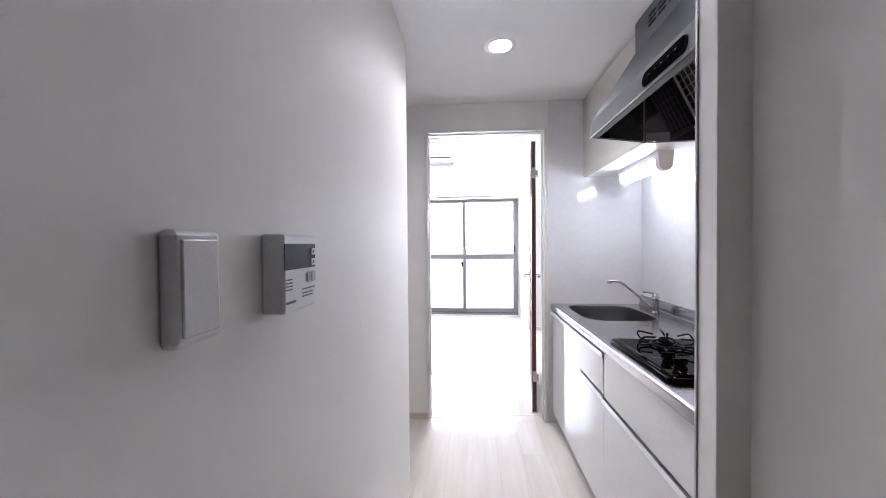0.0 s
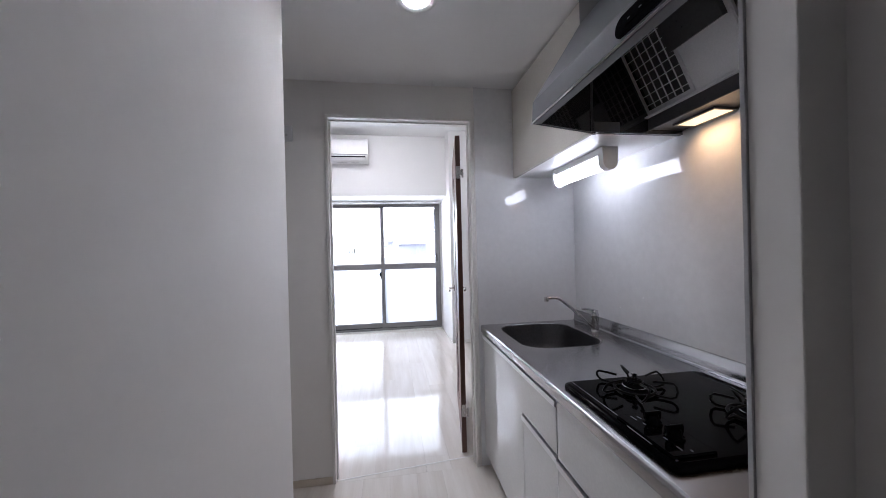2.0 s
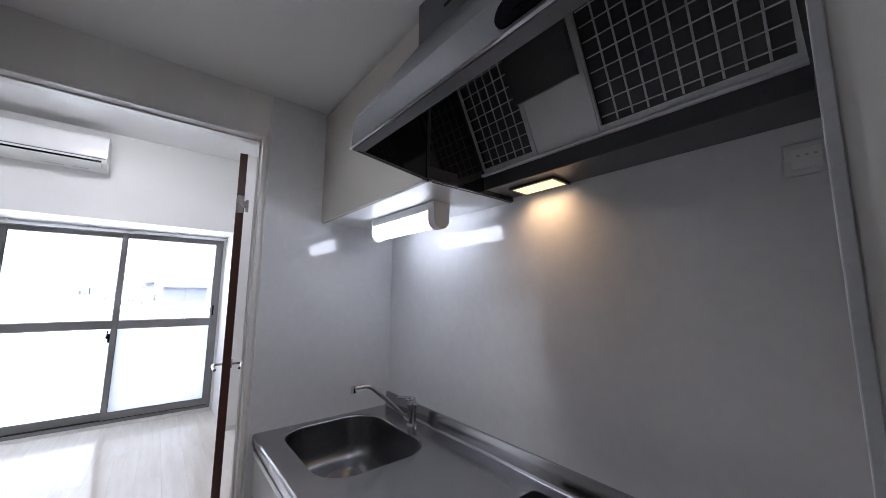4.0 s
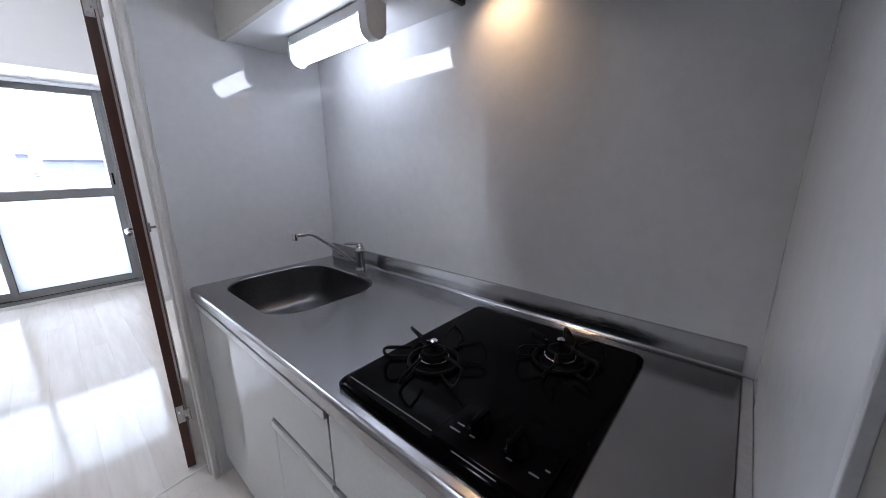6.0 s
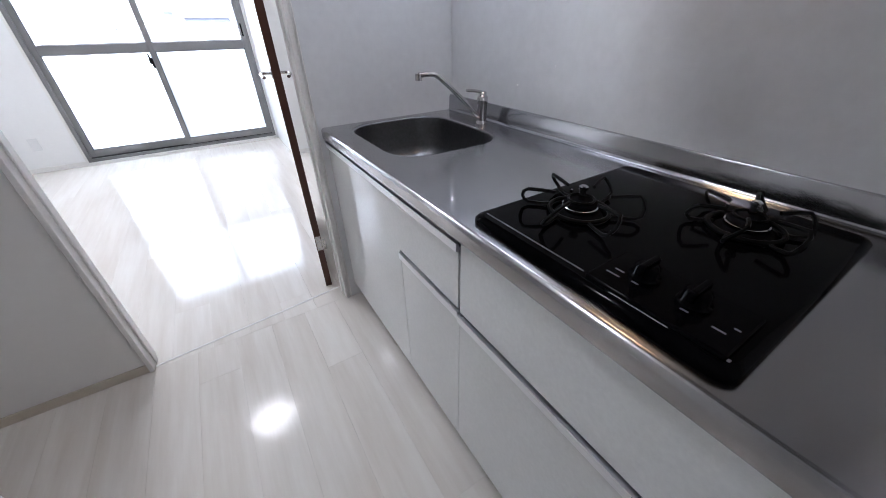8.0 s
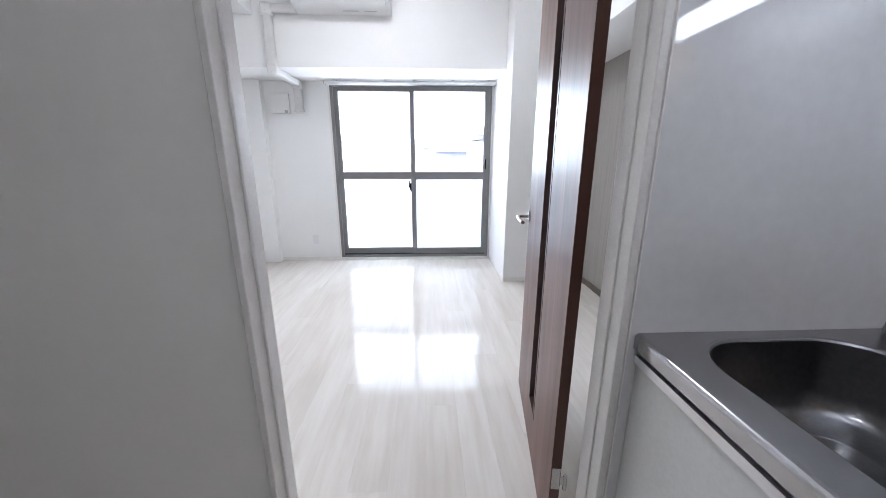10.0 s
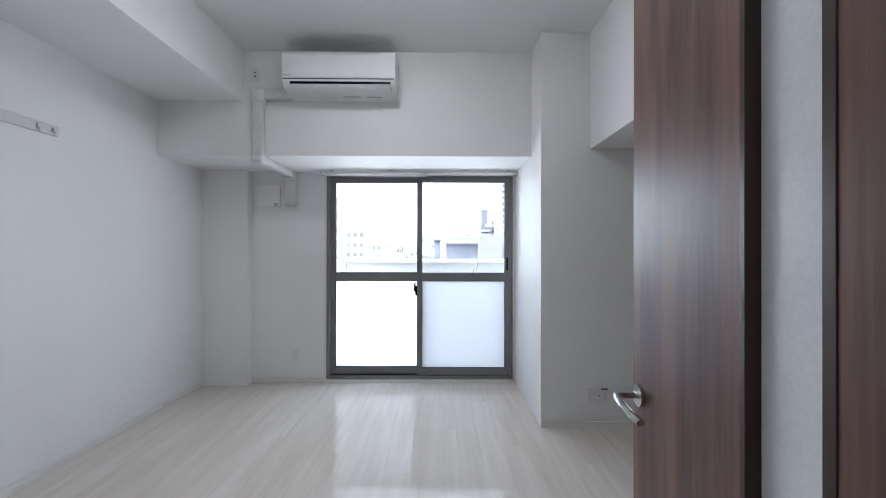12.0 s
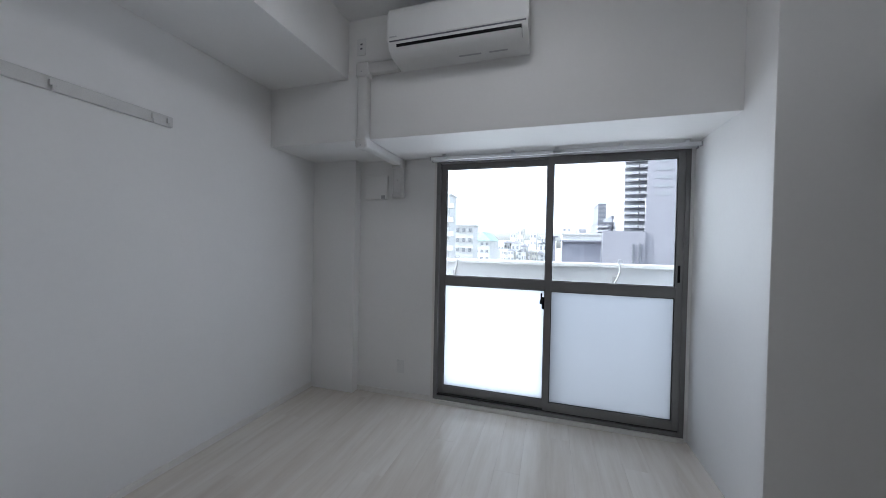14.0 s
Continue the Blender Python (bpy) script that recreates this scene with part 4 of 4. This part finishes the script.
for z in (0.015, 0.033):
    b = part("button", boxes((0.0367, 0.0382, 0.034, 0.048, z - 0.0055, z + 0.0065), bevel=0.0006), PLASTIC, rem)
    part("arrow_mark", extrude_x([(0.0385, z - 0.0025), (0.0445, z + 0.0005), (0.0385, z + 0.0035)], 0.0383, 0.0387), INK, b, smooth=False)
for k in range(4):
    part("speaker_slot", boxes((0.0359, 0.0363, -0.048, -0.028, -0.026 + 0.0052 * k, -0.0238 + 0.0052 * k)), INK, rem, smooth=False)
for ya in (0.018, 0.0355):
    part("button", boxes((0.0361, 0.038, ya, ya + 0.014, -0.019, -0.001), bevel=0.0012), INKLIGHT, rem)
for ya, yb, za, hh in ((0.002, 0.049, -0.03, 0.0022), (0.002, 0.04, -0.037, 0.0022), (0.002, 0.04, -0.042, 0.0022), (-0.048, -0.018, -0.047, 0.004)):
    part("lettering_bar", boxes((0.0359, 0.0363, ya, yb, za, za + hh)), INK, rem, smooth=False)

# ---- room things ----
ac = holder("air_conditioner", "white wall-mounted air conditioner on the beam", "air conditioner", (-1.232, 2.95, 2.53))
hw_ = 0.425
prof = [(0, 0.0), (-0.06, 0.0), (-0.15, 0.006), (-0.2, 0.03), (-0.215, 0.05), (-0.222, 0.068), (-0.224, 0.09), (-0.222, 0.25), (-0.21, 0.278), (-0.18, 0.287), (0, 0.287)]
part("body", extrude_x(prof, -hw_, hw_), PLASTIC, ac)
part("front_panel", extrude_x([(-0.2235, 0.083), (-0.229, 0.088), (-0.23, 0.25), (-0.217, 0.281), (-0.2, 0.2895), (-0.195, 0.289), (-0.2, 0.28), (-0.2225, 0.25)], -hw_ - 0.002, hw_ + 0.002), GLOSSPLASTIC, ac)
part("intake_grille", boxes(*[(-hw_ + 0.03, hw_ - 0.03, y_, y_ + 0.008, 0.2872, 0.2905) for y_ in [-0.172 + 0.014 * k for k in range(12)]], (-hw_ + 0.02, hw_ - 0.02, -0.176, -0.004, 0.2868, 0.2875)), BLACK, ac, "black intake grille on top", smooth=False)
part("seam_shadow", boxes((-hw_ + 0.01, hw_ - 0.01, -0.2256, -0.22, 0.0755, 0.0828)), INK, ac, smooth=False)
part("air_slot", boxes((-hw_ + 0.055, hw_ - 0.035, -0.2235, -0.2, 0.043, 0.06), bevel=0.002), BLACK, ac, "black air outlet slot")
part("louver", extrude_x([(-0.2175, 0.044), (-0.2, 0.018), (-0.15, 0.0), (-0.148, 0.003), (-0.197, 0.024), (-0.214, 0.046)], -hw_ + 0.06, hw_ - 0.04), PLASTIC, ac, "white louver flap")
part("side_seam", boxes((hw_ - 0.034, hw_ - 0.031, -0.2155, -0.16, 0.014, 0.06)), INKLIGHT, ac, smooth=False)
part("logo_bar", boxes((-hw_ + 0.012, -hw_ + 0.06, -0.2312, -0.2302, 0.098, 0.106)), INKLIGHT, ac, smooth=False)
part("lettering_bar", boxes((hw_ - 0.10, hw_ - 0.03, -0.2268, -0.2262, 0.07, 0.074)), INKLIGHT, ac, smooth=False)
for xa, xb in ((0.0, 0.14), (0.19, 0.3)):
    part("lettering_bar", boxes((xa, xb, -0.10, -0.085, -0.001, 0.0005)), INKLIGHT, ac, smooth=False)

duct = holder("pipe_cover", "cream plastic pipe cover running from the air conditioner to the wall", "pipe cover", (-1.93, 2.95, 2.2))
for nm, b in (("cover_run", (-1.965, -1.66, 2.89, 2.949, 2.525, 2.60)), ("cover_run", (-1.972, -1.892, 2.885, 2.949, 2.03, 2.524)), ("cover_run", (-1.972, -1.892, 2.951, 3.49, 2.022, 2.086)), ("cover_run", (-1.976, -1.89, 3.491, 3.5645, 1.76, 2.086))):
    under(part(nm, boxes(b, bevel=0.012), DUCT, duct), duct)
for nm, b in (("elbow", (-1.98, -1.88, 2.875, 2.952, 2.5, 2.605)), ("elbow", (-1.978, -1.886, 2.878, 2.985, 2.015, 2.085)), ("elbow", (-1.98, -1.884, 3.46, 3.564, 2.0, 2.084)), ("end_cuff", (-1.984, -1.882, 3.484, 3.5645, 1.752, 1.79))):
    under(part(nm, boxes(b, bevel=0.014), DUCT, duct), duct)
for x, y, zz in ((-1.932, 2.8735, 2.535), (-1.932, 2.8765, 2.03), (-1.932, 3.4895, 1.9)):
    under(part("screw", rod((x, y, zz), (x, y + 0.003, zz), 0.005, 10), PLASTIC_GREY, duct), duct)

acs = holder("wall_outlet", "small socket for the air conditioner high on the beam", "socket", (-1.975, 2.95, 2.745))
part("plate", boxes((-0.035, 0.035, -0.007, 0, -0.058, 0.058), bevel=0.002), PLASTIC, acs)
for zz in (-0.018, 0.012):
    part("slot", boxes((-0.008, 0.008, -0.0078, -0.0071, zz, zz + 0.012)), INK, acs, smooth=False)

vent = holder("wall_vent_cover", "square white vent cover beside the pipe cover", "vent cover", (-2.16, 3.565, 1.85))
part("cover", boxes((-0.11, 0.11, -0.018, 0, -0.105, 0.105), bevel=0.004), WALL, vent)
part("tab", boxes((0.05, 0.085, -0.022, -0.0182, -0.10, -0.07), bevel=0.001), PLASTIC_GREY, vent)

hang = holder("hanging_rail", "white picture hanging rail with hooks on the long wall", "hanging rail", (-2.77, 1.3, 2.02))
part("rail", boxes((0, 0.02, -0.95, 0.905, -0.03, 0.03), bevel=0.003), DUCT, hang)
for y in (-0.5, 0.4, 0.80, 0.88):
    part("hook", boxes((0.0205, 0.032, y - 0.012, y + 0.012, -0.012, 0.014), (0.028, 0.036, y - 0.006, y + 0.006, -0.03, -0.008), bevel=0.002), DUCT, hang)

sock = holder("wall_outlet", "white wall socket plate low on the column", "socket", (0.72, 2.678, 0.235))
part("plate", boxes((-0.072, 0.072, -0.008, 0, -0.056, 0.056), bevel=0.002), PLASTIC, sock)
part("insert", boxes((-0.058, 0.058, -0.0095, -0.0081, -0.04, 0.04), bevel=0.0005), PLASTIC, sock)
part("jack", rod((-0.004, -0.0095, 0.005), (-0.004, -0.0125, 0.005), 0.006, 14), BLACK, sock, "dark aerial jack")
for xx in (-0.045, 0.035):
    for zz in (-0.024, 0.0, 0.02):
        part("slot", boxes((xx, xx + 0.014, -0.0102, -0.0096, zz, zz + 0.003)), INK, sock, smooth=False)
part("tag", boxes((0.015, 0.062, -0.014, -0.0082, 0.044, 0.058), bevel=0.001), INK, sock, "dark tag on the plate")

sock2 = holder("wall_outlet", "small white socket plate beside the window", "socket", (-1.90, 3.565, 0.267))
part("plate", boxes((-0.035, 0.035, -0.007, 0, -0.058, 0.058), bevel=0.002), PLASTIC, sock2)
part("insert", boxes((-0.02, 0.02, -0.0085, -0.0071, -0.035, 0.035), bevel=0.0005), PLASTIC, sock2)

clamp = holder("ceiling_lamp", "round white flush ceiling lamp, lit", "lamp", (-0.853, 1.83, RC))
part("cover", lathe([(0.215, -0.012), (0.225, -0.03), (0.222, -0.055), (0.2, -0.072), (0.15, -0.082), (0.05, -0.086)], 56), CEILLAMP, clamp, "milky lamp cover")
part("base", lathe([(0.19, 0), (0.205, -0.004), (0.205, -0.0115), (0.1, -0.0118)], 48), PLASTIC, clamp)

# ---- balcony ----
shell("floor_balcony", boxes((-4.0, 3.2, 3.72, 4.78, -0.25, -0.08)), BALCFLOOR, "grey concrete balcony floor", "floor")
shell("balcony_parapet", boxes((-4.0, 3.2, 4.66, 4.80, -0.08, 1.15)), CONCRETE, "pale painted concrete balcony parapet", "parapet")
shell("parapet_cap", boxes((-4.0, 3.2, 4.63, 4.83, 1.1505, 1.188), bevel=0.004), surface("white_coping", (0.70, 0.70, 0.70), (0.76, 0.76, 0.76), 0.5, fine=60), "white coping on the parapet", "coping")
for x in (-1.72, -0.02):
    br = holder("laundry_pole_bracket", "grey metal laundry pole bracket on the parapet", "bracket", (x, 4.66, 1.02), "laundry pole brackets")
    part("plate", boxes((-0.02, 0.02, -0.012, 0, -0.06, 0.04), bevel=0.002), PLASTIC_GREY, br)
    part("arm", tube([(0, -0.01, -0.03), (0.02, -0.04, 0.02), (0.04, -0.06, 0.09), (0.045, -0.05, 0.17)], 0.009, 8), PLASTIC_GREY, br)
    part("ring", tube([(0.045 + 0.025 * math.cos(a), -0.05, 0.19 + 0.025 * math.sin(a)) for a in [k * math.pi / 8 for k in range(16)]], 0.005, 8, True), PLASTIC_GREY, br)

# ---- outside: ground and far buildings ----
thing("ground", boxes((-2500, 2500, 4.9, 4000, -16.2, -16)), surface("far_ground", (0.20, 0.20, 0.19), (0.32, 0.31, 0.30), 0.9, scale=0.05, fine=1.0), "grey built-up ground far below the balcony", "ground", kind="structure", smooth=False)
EX, EY, EZ = -0.52, 0.65, 1.35
FAC = {"white": surface("white_facade", (0.62, 0.62, 0.61), (0.70, 0.70, 0.69), 0.7, scale=0.4, fine=6),
       "cream": surface("cream_facade", (0.55, 0.53, 0.48), (0.64, 0.62, 0.57), 0.7, scale=0.4, fine=6),
       "grey": surface("grey_facade", (0.30, 0.30, 0.33), (0.37, 0.37, 0.40), 0.7, scale=0.4, fine=6),
       "slate": surface("slate_facade", (0.13, 0.135, 0.16), (0.18, 0.185, 0.21), 0.6, scale=0.4, fine=6),
       "lilac": surface("lilac_facade", (0.265, 0.26, 0.29), (0.32, 0.315, 0.35), 0.7, scale=0.4, fine=6),
       "mid": surface("mid_blue_facade", (0.20, 0.205, 0.235), (0.26, 0.265, 0.295), 0.6, scale=0.4, fine=6),
       "pale": surface("pale_grey_facade", (0.42, 0.42, 0.45), (0.50, 0.50, 0.53), 0.7, scale=0.4, fine=6),
       "shade": surface("blue_grey_panel", (0.20, 0.205, 0.25), (0.25, 0.255, 0.30), 0.6, scale=0.4, fine=6),
       "teal": surface("teal_roof", (0.42, 0.56, 0.53), (0.50, 0.62, 0.59), 0.6, scale=0.4, fine=6)}
PANEGLASS = surface("far_window_glass", (0.22, 0.23, 0.25), (0.32, 0.33, 0.35), 0.3, scale=2)


def tower(name, d, a0, a1, top, mat, label, depth=10.0, floors=0, bays=0, base=-0.06, balconies=(), rail="grey", roof="", gable=0.0):
    """A far block d metres off, between two side slopes and up to a height slope as seen from the room."""
    x0, x1, zt = EX + (a0 - 0.043) * d, EX + (a1 - 0.043) * d, EZ + top * d
    y = EY + d
    over = 0.0 if mat == "lilac" else 0.1      # eaves
    h = holder(name, label, "building", ((x0 + x1) / 2, y, -16), "far buildings")
    under(part("wall", boxes((x0, x1, y, y + depth, -16, zt)), FAC[mat], h, smooth=False), h)
    if gable:
        xm = (x0 + x1) / 2
        under(part("roof", extrude_y([(x0 - 0.25, zt), (x1 + 0.25, zt), (xm, zt + gable * d)], y - 0.3, y + depth), FAC[roof or mat], h, smooth=False), h)
    else:
        under(part("roof", boxes((x0 - over, x1 + over, y - over, y + depth + over, zt, zt + 0.004 * d)), FAC[roof or mat], h, smooth=False), h)
    lo = EZ + base * d
    fh = (zt - lo) / max(floors, 1)
    for i in range(floors):
        za = lo + fh * i
        for k in range(bays):
            bw = (x1 - x0) / bays
            xa = x0 + bw * k
            under(part("window", boxes((xa + bw * 0.25, xa + bw * 0.75, y - 0.06, y - 0.005, za + fh * 0.35, za + fh * 0.75)), PANEGLASS, h, smooth=False), h)
        for b0, b1 in balconies:
            under(part("balcony", boxes((x0 + (x1 - x0) * b0, x0 + (x1 - x0) * b1, y - min(1.3, 0.02 * d), y - 0.07, za, za + fh * 0.36)), FAC[rail], h, smooth=False), h)
    return h


tower("apartment_tower", 75, 0.2253, 0.32, 0.36, "mid", "tall blue-grey apartment tower with stacked pale balconies", 20, 24, 5, -0.05, ((-0.03, 0.3), (0.33, 0.52)), "pale")
tower("apartment_wing", 70, 0.277, 0.42, 0.36, "lilac", "plain pale lilac end wall of the apartment tower", 0.1, 20, 2)
tower("apartment_block", 26, -0.40, -0.252, 0.149, "white", "white apartment block with open balconies", 2, 5, 2, -0.06, ((-0.05, 0.6), (0.72, 1.12)), "white")
tower("low_block", 30, -0.252, -0.177, 0.056, "white", "low white block with small square windows", 2, 4, 4)
tower("green_roof_house", 45, -0.172, -0.1265, 0.0128, "white", "white house with a pale green gabled roof", 8, 3, 3, -0.05, roof="teal", gable=0.027)
tower("low_block", 150, -0.125, 0.06, 0.012, "white", "distant white blocks among many rooftops", 20, 3, 14)
tower("low_block", 90, -0.066, -0.05, 0.036, "white", "slim white block among rooftops", 6, 5, 2)
tower("low_block", 105, -0.047, -0.03, 0.046, "cream", "cream block among rooftops", 6, 5, 2)
tower("low_block", 80, -0.012, 0.006, 0.036, "white", "white block with grey windows among rooftops", 6, 5, 2)
tower("low_block", 95, 0.018, 0.034, 0.026, "white", "small white block among rooftops", 6, 4, 2)
rng = random.Random(4)
for k in range(16):
    w_ = rng.uniform(0.012, 0.024)
    a_ = -0.12 + 0.0095 * k
    tower("rooftop_house_far", rng.uniform(55, 85), a_, a_ + w_, rng.uniform(-0.022, 0.008), rng.choice(("white", "white", "cream")), "small pale house with a tiled roof among many", 5, 2, 2, -0.045,
          roof=rng.choice(("grey", "white", "slate", "grey")), gable=rng.uniform(0.004, 0.009))
tower("office_tower", 160, 0.075, 0.098, 0.052, "white", "slim white tower in the distance", 14, 8, 2)
tower("office_tower", 150, 0.118, 0.135, 0.044, "grey", "low grey office block in the distance", 14, 5, 3)
tower("office_tower", 130, 0.1639, 0.183, 0.1132, "slate", "slim dark tower in the distance", 14, 16, 3)
tower("stepped_block", 85, 0.1627, 0.196, 0.064, "slate", "dark stepped block with pale balconies", 12, 4, 2, 0.02, ((-0.04, 0.7),), "pale")
tower("stepped_block", 86, 0.196, 0.2304, 0.080, "slate", "taller part of the dark stepped block", 12, 5, 2, 0.02, ((0.1, 1.0),), "pale")
tower("rooftop_house", 17, 0.0671, 0.1659, 0.0335, "white", "pale rooftop structure close by", 0.1)
tower("rooftop_shed", 14, 0.030, 0.0479, 0.0255, "shade", "small slate grey rooftop cabinet", 0.1)
tower("rooftop_shed", 14, 0.0657, 0.1632, 0.0141, "shade", "long grey rooftop cabinet", 0.1)
tower("lilac_block", 13, 0.1650, 0.266, 0.040, "lilac", "pale lilac neighbouring wall with a narrow dark doorway", 0.05)
tower("lilac_block", 13.05, 0.2637, 0.60, 0.1227, "lilac", "pale lilac stair tower of the neighbouring house", 0.05)
for a_ in (0.238, 0.2535):
    xs = EX + (a_ - 0.043) * 13
    tagged(new("wall_slot", mesh_of("wall_slot", boxes((xs - 0.035, xs + 0.035, EY + 12.96, EY + 12.995, EZ - 1.2, EZ + 0.15), bevel=0.002), FAC["slate"])), "narrow dark upright slot on the lilac wall", "slot", "slots in the lilac wall")

# ---- strip standing in for an edge of light, slightly askew in the doorway ----
A_, B_ = Vector((-0.861, 0.016)), Vector((-0.045, 0.105))
N_ = Vector((A_.y - B_.y, B_.x - A_.x)).normalized() * 0.006
bm = bmesh.new()
lo_ = [bm.verts.new((q.x, q.y, 0.0003)) for q in (A_ - N_, B_ - N_, B_ + N_, A_ + N_)]
hi_ = [bm.verts.new((q.x, q.y, 0.0026)) for q in (A_ - N_ * 0.5, B_ - N_ * 0.5, B_ + N_ * 0.5, A_ + N_ * 0.5)]
for i in range(4):
    bm.faces.new((lo_[i], lo_[(i + 1) % 4], hi_[(i + 1) % 4], hi_[i]))
bm.faces.new(hi_)
bm.faces.new(lo_[::-1])
bmesh.ops.recalc_face_normals(bm, faces=bm.faces[:])
shell("light_edge_strip", bm, TRIM, "slim white strip standing in for the edge of light on the doorway floor", "threshold")

# ---- floors: sub-floor and planks ----
floor = shell("floor", boxes((-2.77, 1.11, 0.0, 3.565, -0.12, -0.006), (-1.74, 0.74, -6.5, 0, -0.12, -0.006)), SUBFLOOR, "white-washed wood plank floor, glossy", "floor")
PW, PL = 0.1515, 1.818


def plank_mesh(w, l):
    b = bmesh.new()
    g, c = 0.00012, 0.0003
    lo = [b.verts.new(p) for p in ((g, g, -0.006), (w - g, g, -0.006), (w - g, l - g, -0.006), (g, l - g, -0.006))]
    md = [b.verts.new(p) for p in ((g, g, -c), (w - g, g, -c), (w - g, l - g, -c), (g, l - g, -c))]
    hi = [b.verts.new(p) for p in ((g + c, g + c, 0), (w - g - c, g + c, 0), (w - g - c, l - g - c, 0), (g + c, l - g - c, 0))]
    for u_, v_ in ((lo, md), (md, hi)):
        for i in range(4):
            j = (i + 1) % 4
            b.faces.new((u_[i], u_[j], v_[j], v_[i]))
    b.faces.new(hi)
    return mesh_of("plank", b, PLANK)


cache = {}


def lay(xa, xb, ya, yb):
    x, col = xa, 0
    while x < xb - 0.004:
        w = min(PW, xb - x)
        y = ya - (col * 0.37 % 1.0) * PL
        while y < yb - 0.004:
            a, b = max(y, ya), min(y + PL, yb)
            if b - a > 0.01:
                key = (round(w, 4), round(b - a, 4))
                if key not in cache:
                    cache[key] = plank_mesh(*key)
                o = new("plank", cache[key])
                o.location = (x, a, 0)
                o.parent = floor
            y += PL
        x += PW
        col += 1


lay(-2.77, 1.11, 0.0, 3.565)
lay(-1.62, 0.074, -1.608, 0.0)
lay(-0.88, 0.062, -6.4, -1.609)
